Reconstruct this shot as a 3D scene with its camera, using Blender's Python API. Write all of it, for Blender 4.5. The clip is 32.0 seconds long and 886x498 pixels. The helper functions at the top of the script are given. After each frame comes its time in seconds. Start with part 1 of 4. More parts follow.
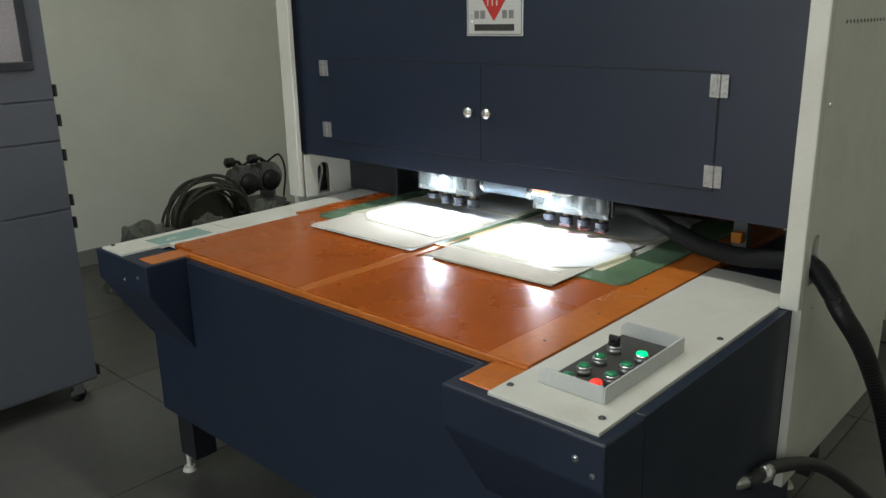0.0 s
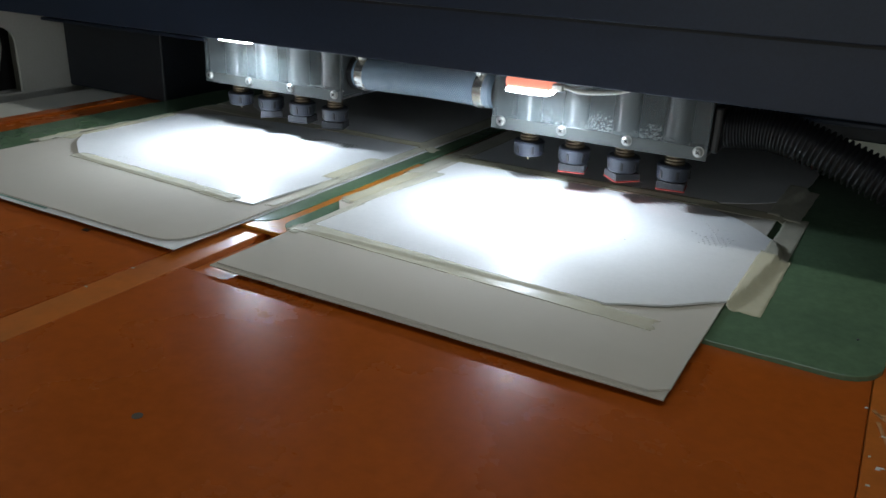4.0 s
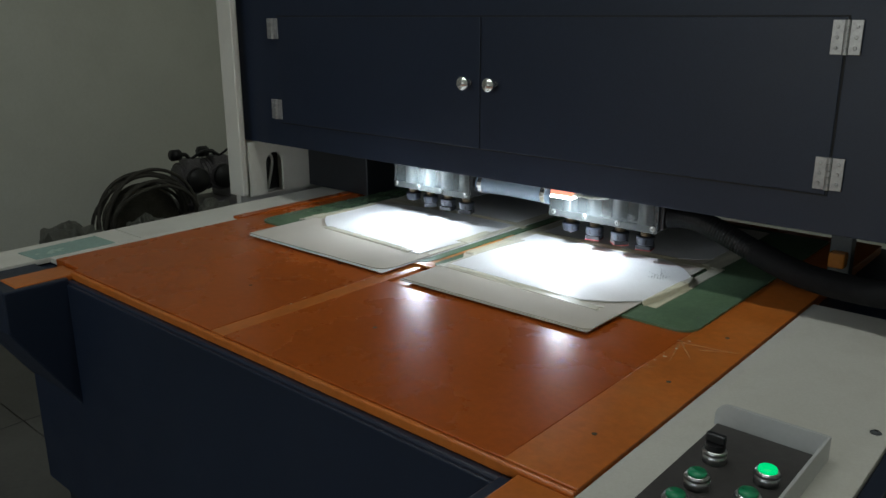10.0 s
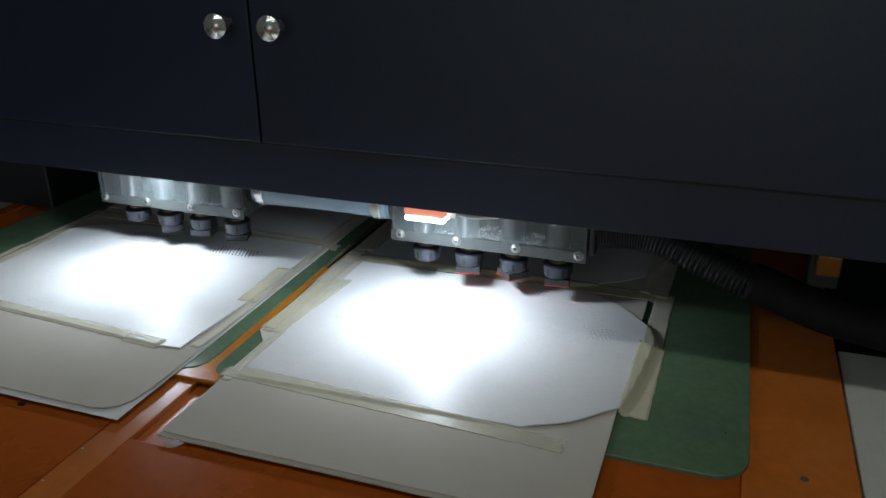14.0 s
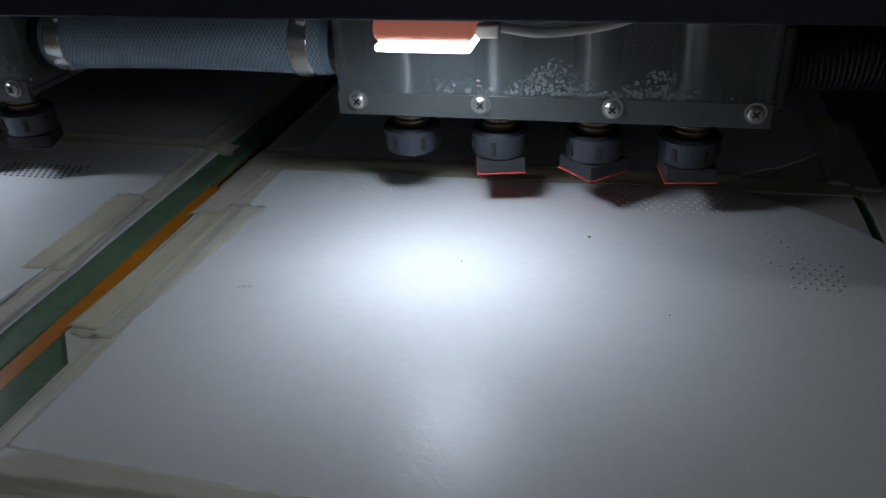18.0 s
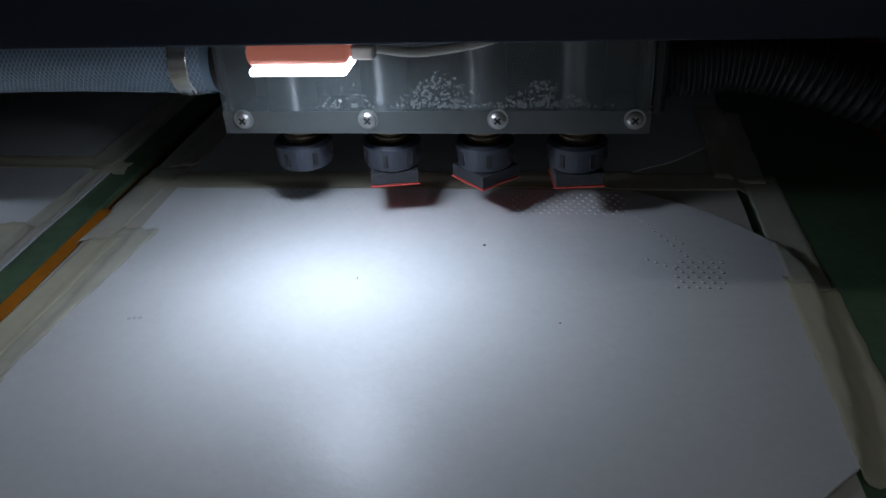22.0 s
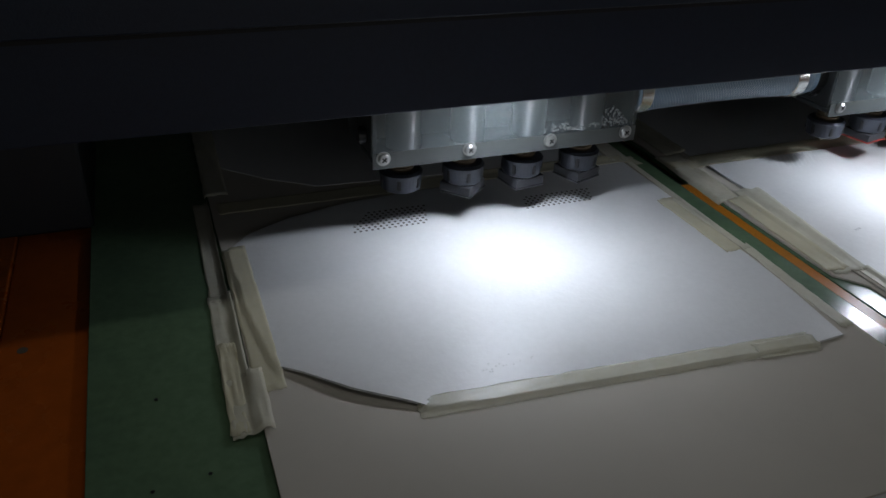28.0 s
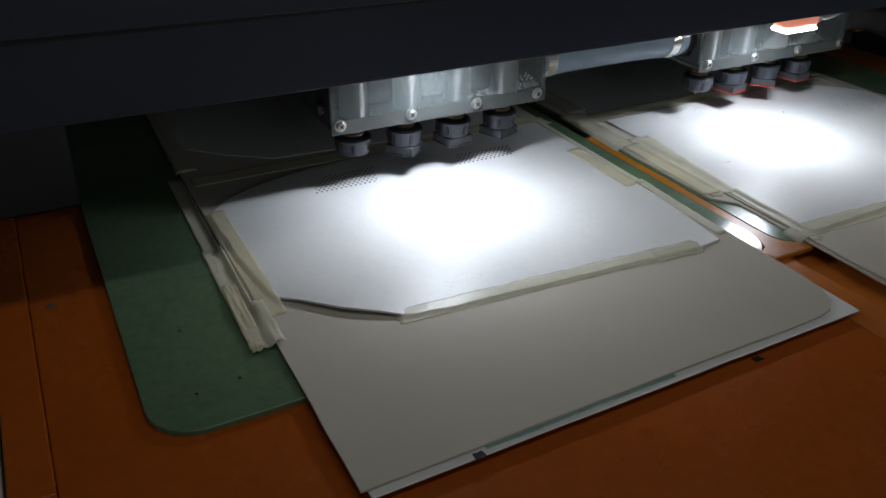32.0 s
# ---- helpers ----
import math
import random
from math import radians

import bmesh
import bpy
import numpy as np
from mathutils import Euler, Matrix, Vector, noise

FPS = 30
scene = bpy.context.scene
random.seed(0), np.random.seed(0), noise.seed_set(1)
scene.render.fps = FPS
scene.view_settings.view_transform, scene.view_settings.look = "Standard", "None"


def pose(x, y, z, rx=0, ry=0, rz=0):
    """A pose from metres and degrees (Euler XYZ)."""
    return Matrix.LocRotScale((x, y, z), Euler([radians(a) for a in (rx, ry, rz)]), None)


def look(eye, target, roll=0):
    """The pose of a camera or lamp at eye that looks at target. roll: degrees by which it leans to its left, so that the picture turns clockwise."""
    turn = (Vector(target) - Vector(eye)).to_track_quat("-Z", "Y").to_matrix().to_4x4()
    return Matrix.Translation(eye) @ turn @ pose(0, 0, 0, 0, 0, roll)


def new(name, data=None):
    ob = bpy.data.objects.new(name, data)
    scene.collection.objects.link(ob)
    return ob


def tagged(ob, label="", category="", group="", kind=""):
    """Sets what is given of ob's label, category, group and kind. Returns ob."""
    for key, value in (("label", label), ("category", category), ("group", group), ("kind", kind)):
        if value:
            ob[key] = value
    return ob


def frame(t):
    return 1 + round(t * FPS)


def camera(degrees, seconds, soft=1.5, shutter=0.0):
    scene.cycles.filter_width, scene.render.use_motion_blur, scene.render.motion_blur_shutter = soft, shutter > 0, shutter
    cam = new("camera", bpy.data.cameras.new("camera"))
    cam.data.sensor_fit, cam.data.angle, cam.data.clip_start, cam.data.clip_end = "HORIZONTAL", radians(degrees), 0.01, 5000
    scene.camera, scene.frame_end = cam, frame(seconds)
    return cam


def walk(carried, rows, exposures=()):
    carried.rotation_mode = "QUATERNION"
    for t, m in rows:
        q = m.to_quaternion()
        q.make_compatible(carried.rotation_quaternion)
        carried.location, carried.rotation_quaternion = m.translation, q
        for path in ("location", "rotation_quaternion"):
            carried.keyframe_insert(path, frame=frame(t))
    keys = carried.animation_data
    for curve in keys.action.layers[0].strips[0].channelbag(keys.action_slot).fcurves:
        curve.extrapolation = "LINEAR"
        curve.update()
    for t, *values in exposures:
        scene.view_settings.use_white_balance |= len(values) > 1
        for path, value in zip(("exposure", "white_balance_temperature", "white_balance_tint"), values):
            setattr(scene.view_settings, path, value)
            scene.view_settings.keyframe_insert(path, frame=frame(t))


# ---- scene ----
cam = camera(58.0, 32.0)
PATH = [
    (0, (1.592, -1.129, 1.501), (0.287, 0.277, 0.936), -1.2),
    (0.5, (1.413, -0.942, 1.437), (0.137, 0.48, 0.845), -1.2),
    (1, (1.255, -0.766, 1.363), (0.004, 0.671, 0.754), -1.3),
    (1.5, (1.107, -0.61, 1.3), (-0.108, 0.861, 0.701), -0.6),
    (2, (0.942, -0.495, 1.26), (-0.193, 1.034, 0.648), 0.5),
    (2.5, (0.761, -0.38, 1.202), (-0.244, 1.228, 0.567), 2.5),
    (3, (0.658, -0.241, 1.161), (-0.279, 1.393, 0.487), 3.0),
    (3.5, (0.641, -0.145, 1.159), (-0.271, 1.478, 0.427), 2.3),
    (5.5, (0.553, -0.082, 1.143), (-0.458, 1.486, 0.421), 2.3),
    (6, (0.481, -0.109, 1.131), (-0.664, 1.395, 0.478), 2.9),
    (6.5, (0.457, -0.112, 1.122), (-0.773, 1.344, 0.516), 3.2),
    (7, (0.455, -0.101, 1.12), (-0.772, 1.362, 0.524), 3.4),
    (7.5, (0.447, -0.105, 1.118), (-0.663, 1.459, 0.55), 4.9),
    (8, (0.459, -0.164, 1.129), (-0.573, 1.465, 0.599), 5.3),
    (8.5, (0.616, -0.315, 1.17), (-0.475, 1.29, 0.686), 4.6),
    (9, (0.788, -0.464, 1.242), (-0.358, 1.089, 0.719), 2.5),
    (9.5, (0.995, -0.554, 1.294), (-0.246, 0.921, 0.761), 0.3),
    (10, (1.164, -0.686, 1.363), (-0.1, 0.758, 0.801), -0.1),
    (10.5, (1.316, -0.809, 1.411), (0.028, 0.615, 0.849), -0.8),
    (11, (1.304, -0.825, 1.443), (0.051, 0.61, 0.833), -0.6),
    (11.5, (1.221, -0.773, 1.439), (0.08, 0.776, 0.893), 2.4),
    (12, (1.114, -0.649, 1.421), (-0.009, 0.927, 0.914), 0.4),
    (12.5, (0.981, -0.473, 1.403), (-0.11, 1.095, 0.811), 0.5),
    (13, (0.818, -0.388, 1.397), (-0.121, 1.232, 0.697), 0.5),
    (13.5, (0.704, -0.298, 1.365), (-0.053, 1.39, 0.605), -0.4),
    (14, (0.613, -0.145, 1.342), (-0.016, 1.585, 0.56), -0.6),
    (14.5, (0.501, -0.033, 1.318), (0.094, 1.709, 0.424), 1.0),
    (16.5, (0.387, 0.286, 1.083), (-0.093, 2.056, 0.284), 1.1),
    (17, (0.382, 0.292, 1.078), (-0.077, 2.041, 0.224), 0.1),
    (17.5, (0.393, 0.295, 1.099), (-0.041, 1.999, 0.146), -1.6),
    (18, (0.392, 0.293, 1.109), (-0.031, 1.992, 0.142), -2.7),
    (18.5, (0.395, 0.306, 1.095), (-0.019, 2.019, 0.149), -0.9),
    (19, (0.394, 0.315, 1.102), (0.018, 2.047, 0.176), -0.4),
    (19.5, (0.395, 0.323, 1.11), (0.09, 2.043, 0.136), -0.8),
    (20, (0.413, 0.325, 1.105), (0.159, 2.082, 0.184), -0.6),
    (20.5, (0.429, 0.324, 1.106), (0.212, 2.066, 0.147), -2.4),
    (21, (0.439, 0.317, 1.111), (0.252, 2.035, 0.105), -3.2),
    (21.5, (0.435, 0.314, 1.116), (0.227, 2.033, 0.115), -2.8),
    (22, (0.414, 0.306, 1.125), (0.157, 2.012, 0.113), -3.2),
    (22.5, (0.402, 0.307, 1.123), (0.082, 2.015, 0.132), -2.3),
    (23, (0.357, 0.285, 1.141), (-0.136, 1.958, 0.163), -2.2),
    (23.5, (0.285, 0.236, 1.167), (-0.255, 1.864, 0.139), -1.0),
    (24, (0.145, 0.173, 1.202), (-0.308, 1.83, 0.178), -1.9),
    (24.5, (0.009, 0.24, 1.198), (-0.292, 1.888, 0.105), -2.7),
    (26.5, (-0.215, 0.359, 1.149), (0.155, 1.976, 0.031), 1.9),
    (27, (-0.318, 0.313, 1.164), (0.203, 1.914, 0.085), 5.8),
    (27.5, (-0.357, 0.244, 1.172), (0.232, 1.859, 0.151), 3.7),
    (28, (-0.421, 0.17, 1.212), (0.21, 1.789, 0.222), 2.2),
    (28.5, (-0.427, 0.108, 1.226), (0.119, 1.774, 0.264), 0.7),
    (29, (-0.461, 0.138, 1.23), (0.22, 1.737, 0.24), 0.6),
    (29.5, (-0.505, 0.185, 1.233), (0.357, 1.678, 0.219), 1.8),
    (30, (-0.52, 0.142, 1.267), (0.373, 1.631, 0.273), 2.5),
    (30.5, (-0.514, 0.082, 1.27), (0.334, 1.604, 0.287), 2.0),
    (31, (-0.513, 0.06, 1.264), (0.329, 1.589, 0.288), 1.4),
    (31.5, (-0.515, 0.06, 1.255), (0.329, 1.575, 0.259), 1.3),
    (32, (-0.511, 0.065, 1.239), (0.323, 1.58, 0.233), 1.4),
]

EXPOSURES = [(0, 0.85, 6400, 8), (1.0, 0.68, 6400, 8), (2, 0.15, 6300, 8), (3.5, -0.55, 6100, 8), (8, -0.55, 6100, 8), (9, -0.6, 6200, 8), (10, -0.25, 6250, 8), (11, 0.05, 6300, 8), (12, -0.05, 6300, 8), (13, -0.6, 6250, 8), (14, -1.0, 6200, 8), (16.5, -2.7, 6100, 13), (24.5, -2.7, 5800, 13), (26.5, -2.6, 5850, 15), (27, -2.55, 5950, 18), (28, -2.2, 6350, 14), (30, -1.85, 6500, 12), (31, -1.6, 6500, 12), (32, -1.5, 6500, 12)]
DOOR_FILL_W, TUBE_W, LED_W = 44, 18, 1.04
walk(cam, [(t, look(eye, target, roll)) for t, eye, target, roll in PATH], EXPOSURES)

# ---- world and large lights ----
world = bpy.data.worlds.new("world")
scene.world = world
world.use_nodes = True
sky = world.node_tree.nodes.new("ShaderNodeTexSky")
sky.sky_type, sky.sun_disc, sky.sun_elevation, sky.sun_rotation = "NISHITA", False, radians(40), radians(200)
world.node_tree.links.new(sky.outputs[0], world.node_tree.nodes["Background"].inputs[0])
world.node_tree.nodes["Background"].inputs[1].default_value = 0.08


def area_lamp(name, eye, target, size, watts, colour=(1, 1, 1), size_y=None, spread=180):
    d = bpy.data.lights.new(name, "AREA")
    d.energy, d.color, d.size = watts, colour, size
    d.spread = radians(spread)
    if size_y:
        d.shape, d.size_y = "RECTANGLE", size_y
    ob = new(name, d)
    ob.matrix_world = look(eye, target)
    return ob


# added fill light from an assumed doorway that is never in view
area_lamp("unseen_door_fill", (0.6, -4.55, 1.9), (0.6, 0, 1.2), 3.4, DOOR_FILL_W, (0.96, 1.0, 0.97), 2.6)
# assumed overhead lamp, placed to match the shadow edge below the hood
area_lamp("assumed_tube_light", (0.3, 0.17, 3.36), (0.3, 0.17, 0), 2.4, TUBE_W, (0.98, 1.0, 0.93), 0.16)
area_lamp("led_right", (0.292, 0.690, 1.0003), (0.294, 0.695, 0.87), 0.044, LED_W, (0.77, 0.89, 1.0), 0.012, 156)
area_lamp("led_left", (-0.147, 0.710, 1.0108), (-0.150, 0.690, 0.87), 0.044, LED_W, (0.77, 0.89, 1.0), 0.012, 156)

# ---- materials ----


def material(name, base, rough=0.5, metal=0.0, vary=0.12, scale=6.0, fine=120.0, bump=0.0, bump_scale=400.0, spec=0.5, stain=None, stain_scale=3.0, stain_amount=0.5, clear=0.0, alpha=1.0, trans=0.0, tint=0.0, rvar=0.12):
    """A procedural surface: two scales of colour change, roughness change, fine relief and, if asked, stains of a second colour."""
    m = bpy.data.materials.new(name)
    m.use_nodes = True
    nt = m.node_tree
    b = nt.nodes["Principled BSDF"]
    co = nt.nodes.new("ShaderNodeTexCoord")

    def noise_tex(s, detail=4, rough_=0.6):
        n = nt.nodes.new("ShaderNodeTexNoise")
        n.inputs["Scale"].default_value, n.inputs["Detail"].default_value, n.inputs["Roughness"].default_value = s, detail, rough_
        nt.links.new(co.outputs["Object"], n.inputs["Vector"])
        return n

    def ramp(src, lo, hi, a, c):
        r = nt.nodes.new("ShaderNodeValToRGB")
        r.color_ramp.elements[0].position, r.color_ramp.elements[1].position = lo, hi
        r.color_ramp.elements[0].color, r.color_ramp.elements[1].color = (*a, 1), (*c, 1)
        nt.links.new(src, r.inputs[0])
        return r

    dark = [c * (1 - vary) for c in base]
    light = [min(1, c * (1 + vary)) for c in base]
    big = ramp(noise_tex(scale).outputs["Fac"], 0.3, 0.7, dark, light)
    small = noise_tex(fine, 3)
    mix = nt.nodes.new("ShaderNodeMix")
    mix.data_type, mix.blend_type = "RGBA", "OVERLAY"
    mix.inputs["Factor"].default_value = min(0.6, 0.12 + vary) if vary > 0.02 else 0.0
    nt.links.new(big.outputs[0], mix.inputs["A"])
    nt.links.new(small.outputs["Fac"], mix.inputs["B"])
    out = mix.outputs["Result"]
    if stain:
        sr = ramp(noise_tex(stain_scale, 6, 0.7).outputs["Fac"], 0.48, 0.72, (0, 0, 0), (stain_amount,) * 3)
        mx = nt.nodes.new("ShaderNodeMix")
        mx.data_type = "RGBA"
        mx.inputs["B"].default_value = (*stain, 1)
        nt.links.new(sr.outputs[0], mx.inputs["Factor"])
        nt.links.new(out, mx.inputs["A"])
        out = mx.outputs["Result"]
    if tint:
        oi = nt.nodes.new("ShaderNodeObjectInfo")
        hv = nt.nodes.new("ShaderNodeHueSaturation")
        mr = nt.nodes.new("ShaderNodeMapRange")
        mr.inputs["To Min"].default_value, mr.inputs["To Max"].default_value = 1 - tint, 1 + tint
        nt.links.new(oi.outputs["Random"], mr.inputs["Value"])
        nt.links.new(mr.outputs[0], hv.inputs["Value"])
        nt.links.new(out, hv.inputs["Color"])
        out = hv.outputs["Color"]
    nt.links.new(out, b.inputs["Base Color"])
    rr = nt.nodes.new("ShaderNodeMapRange")
    rr.inputs["To Min"].default_value, rr.inputs["To Max"].default_value = max(0.02, rough - rvar), min(1, rough + rvar)
    nt.links.new(noise_tex(scale * 2.3, 6).outputs["Fac"], rr.inputs["Value"])
    nt.links.new(rr.outputs[0], b.inputs["Roughness"])
    b.inputs["Metallic"].default_value = metal
    b.inputs["Specular IOR Level"].default_value = spec
    b.inputs["Coat Weight"].default_value = clear
    b.inputs["Coat Roughness"].default_value = 0.15
    b.inputs["Transmission Weight"].default_value = trans
    b.inputs["Alpha"].default_value = alpha
    if bump:
        bp = nt.nodes.new("ShaderNodeBump")
        bp.inputs["Strength"].default_value, bp.inputs["Distance"].default_value = bump, 0.001
        nt.links.new(noise_tex(bump_scale, 3).outputs["Fac"], bp.inputs["Height"])
        nt.links.new(bp.outputs[0], b.inputs["Normal"])
    return m


def glow(name, colour, strength, base=(0.8, 0.8, 0.8)):
    m = material(name, base, 0.4)
    b = m.node_tree.nodes["Principled BSDF"]
    b.inputs["Emission Color"].default_value = (*colour, 1)
    b.inputs["Emission Strength"].default_value = strength
    return m


def leather_material():
    """White grained leather: cells for the grain and long faint creases."""
    m = material("white_leather", (0.72, 0.72, 0.71), 0.42, vary=0.03, scale=9, fine=200, spec=0.45)
    nt = m.node_tree
    b = nt.nodes["Principled BSDF"]
    co = nt.nodes.new("ShaderNodeTexCoord")
    mp = nt.nodes.new("ShaderNodeMapping")
    mp.inputs["Scale"].default_value = (1, 1, 1)
    nt.links.new(co.outputs["Object"], mp.inputs["Vector"])
    v = nt.nodes.new("ShaderNodeTexVoronoi")
    v.inputs["Scale"].default_value = 420
    v.feature = "SMOOTH_F1"
    n = nt.nodes.new("ShaderNodeTexNoise")
    n.inputs["Scale"].default_value, n.inputs["Detail"].default_value = 150, 4
    n.inputs["Distortion"].default_value = 0.4
    w = nt.nodes.new("ShaderNodeTexNoise")
    w.inputs["Scale"].default_value = 12
    for q in (v, n):
        nt.links.new(mp.outputs[0], q.inputs["Vector"])
    nt.links.new(co.outputs["Object"], w.inputs["Vector"])
    a1 = nt.nodes.new("ShaderNodeMath")
    a1.operation = "MULTIPLY_ADD"
    a1.inputs[1].default_value = 0.35
    nt.links.new(v.outputs["Distance"], a1.inputs[0])
    nt.links.new(n.outputs["Fac"], a1.inputs[2])
    b1 = nt.nodes.new("ShaderNodeBump")
    b1.inputs["Strength"].default_value, b1.inputs["Distance"].default_value = 0.20, 0.0008
    nt.links.new(a1.outputs[0], b1.inputs["Height"])
    b2 = nt.nodes.new("ShaderNodeBump")
    b2.inputs["Strength"].default_value, b2.inputs["Distance"].default_value = 0.25, 0.006
    nt.links.new(w.outputs["Fac"], b2.inputs["Height"])
    nt.links.new(b1.outputs[0], b2.inputs["Normal"])
    nt.links.new(b2.outputs[0], b.inputs["Normal"])
    return m


NAVY = material("navy_powder_coat", (0.0125, 0.0195, 0.038), 0.42, vary=0.1, scale=2.5, fine=300, bump=0.18, bump_scale=900, spec=0.38, stain=(0.019, 0.022, 0.030), stain_scale=2.0, stain_amount=0.25)
# darker than the navy coat: shade inside and underneath is put into the colour
NAVY_DARK = material("shaded_inner_steel", (0.009, 0.011, 0.015), 0.5, vary=0.15, scale=5, bump=0.1)
WHITE_PAINT = material("off_white_powder_coat", (0.62, 0.61, 0.55), 0.45, vary=0.05, scale=3, fine=300, bump=0.12, bump_scale=900, stain=(0.42, 0.39, 0.32), stain_scale=4.5, stain_amount=0.35)
BAKELITE = material("orange_bakelite", (0.37, 0.082, 0.009), 0.28, vary=0.1, scale=2.2, fine=90, bump=0.05, bump_scale=150, spec=0.28, stain=(0.27, 0.056, 0.008), stain_scale=1.6, stain_amount=0.28, tint=0.06)
AMBER_RIB = material("amber_bakelite_rib", (0.46, 0.165, 0.012), 0.3, vary=0.12, scale=8, fine=90, bump=0.06, bump_scale=150, spec=0.3, stain=(0.26, 0.075, 0.01), stain_scale=10, stain_amount=0.35)
# paler worn bakelite; on the front edge it also paints caught light
BAKELITE_PALE = material("worn_lit_edge_bakelite", (0.48, 0.135, 0.020), 0.32, vary=0.12, scale=5, fine=80, bump=0.08, bump_scale=120, stain=(0.52, 0.24, 0.08), stain_scale=9, stain_amount=0.25, tint=0.1)
GREEN = material("green_epoxy_board", (0.118, 0.188, 0.108), 0.2, vary=0.1, scale=6, fine=140, bump=0.05, bump_scale=60, spec=0.55, stain=(0.07, 0.12, 0.08), stain_scale=9, stain_amount=0.4)
TEAL = material("pale_teal_sheet", (0.25, 0.38, 0.34), 0.25, vary=0.06)
CARD = material("grey_card", (0.53, 0.492, 0.425), 0.8, vary=0.02, scale=3, fine=350, bump=0.05, bump_scale=700, spec=0.25, stain=(0.4, 0.365, 0.31), stain_scale=7, stain_amount=0.2)
PAPER = material("white_paper", (0.74, 0.74, 0.74), 0.8, vary=0.03)
LEATHER = leather_material()
HOLE = material("punched_hole", (0.09, 0.075, 0.055), 0.9)
# grey for the painted shade beside raised dimples
DIMPLE_SHADE = material("dimple_shade", (0.26, 0.25, 0.24), 0.8)
DIMPLE = material("punched_hole_pale", (0.55, 0.55, 0.55), 0.7)
TAPE = material("cream_masking_tape", (0.80, 0.75, 0.55), 0.4, vary=0.05, scale=30, fine=220, bump=0.12, bump_scale=160, spec=0.4, alpha=0.56)
TAPE_THIN = material("thin_clear_tape", (0.80, 0.76, 0.60), 0.35, vary=0.08, scale=30, fine=200, bump=0.2, bump_scale=140, spec=0.45, alpha=0.36)
TAPE_OLD = material("worn_masking_tape", (0.76, 0.73, 0.59), 0.42, vary=0.1, scale=25, fine=200, bump=0.2, bump_scale=120, alpha=0.6)
CYL = material("dull_steel_cylinder", (0.56, 0.57, 0.575), 0.47, 1.0, vary=0.02, scale=8, rvar=0.02)
SCREW = material("zinc_screw", (0.36, 0.36, 0.345), 0.32, 0.85, vary=0.08, scale=60)
HINGE = material("hinge_steel", (0.36, 0.36, 0.355), 0.38, 0.6, vary=0.2, scale=40, fine=200)
# near-black for slots and joints: their shade is put into the colour
SLOT = material("painted_recess_shade", (0.006, 0.006, 0.006), 0.7)
STEEL = material("brushed_steel", (0.55, 0.56, 0.57), 0.3, 1.0, vary=0.12, scale=20, fine=200)
CHROME = material("bright_chrome", (0.72, 0.72, 0.70), 0.24, 0.85, vary=0.05, scale=15)
GREYMETAL = material("grey_head_block", (0.085, 0.092, 0.096), 0.45, 0.4, vary=0.05, scale=6, fine=160, rvar=0.05)
ACRYLIC = material("clear_acrylic", (0.12, 0.14, 0.142), 0.12, vary=0.02, scale=20, alpha=0.30, spec=0.5, rvar=0.02)
RAIL = material("smoked_rail", (0.05, 0.055, 0.053), 0.3, vary=0.03, rvar=0.04)
FROST = material("frosted_acrylic", (0.66, 0.67, 0.66), 0.35, vary=0.04, alpha=0.72, bump=0.1)
cyl_nodes = CYL.node_tree
cyl_tangent = cyl_nodes.nodes.new("ShaderNodeTangent")
cyl_tangent.direction_type, cyl_tangent.axis = "RADIAL", "Z"
cyl_shader = cyl_nodes.nodes["Principled BSDF"]
cyl_nodes.links.new(cyl_tangent.outputs[0], cyl_shader.inputs["Tangent"])
cyl_shader.inputs["Anisotropic"].default_value, cyl_shader.inputs["Anisotropic Rotation"].default_value = 1.0, 0.25
NUT = material("blackened_collet_nut", (0.026, 0.029, 0.040), 0.36, 0.25, vary=0.1, scale=60)
BRASS = material("worn_brass_thread", (0.17, 0.13, 0.085), 0.4, 0.8, vary=0.25, scale=120)
RUBBER = material("black_rubber", (0.014, 0.014, 0.015), 0.45, vary=0.2, scale=30, bump=0.1)
WRAP = material("dull_black_wrap", (0.008, 0.008, 0.009), 0.75, spec=0.2, vary=0.2, scale=30, bump=0.15)
HOSE_BLACK = material("black_ribbed_plastic", (0.010, 0.010, 0.011), 0.42, spec=0.35, vary=0.2, scale=20)
FOAM = material("black_sponge", (0.024, 0.024, 0.028), 0.9, vary=0.2, fine=600, bump=0.6, bump_scale=900)
RED_FOAM = material("red_sponge", (0.42, 0.05, 0.035), 0.7, vary=0.2, scale=60)
HOSE_BLUE = material("blue_braided_hose", (0.20, 0.28, 0.36), 0.13, rvar=0.03, vary=0.06, scale=20, spec=0.6, clear=0.4)
HOSE_THREAD = material("pale_hose_thread", (0.36, 0.44, 0.52), 0.3, vary=0.05)
PLATE_DARK = material("dark_grey_plate", (0.055, 0.05, 0.048), 0.5, vary=0.15)
GREEN_CAP = material("green_button_cap", (0.02, 0.26, 0.11), 0.3, vary=0.1, scale=40)
BLACK_CAP = material("black_plastic", (0.012, 0.012, 0.013), 0.35, vary=0.1)
GREEN_LIT = glow("lit_green_button", (0.0, 1.0, 0.28), 0.75, (0.01, 0.3, 0.08))
RED_LIT = glow("lit_red_button", (1.0, 0.03, 0.015), 0.9, (0.3, 0.02, 0.01))
LENS_GLOW = glow("led_lens", (0.95, 0.96, 1.0), 110.0)
SILICONE = glow("orange_silicone", (1.0, 0.30, 0.18), 1.3, (0.7, 0.28, 0.2))
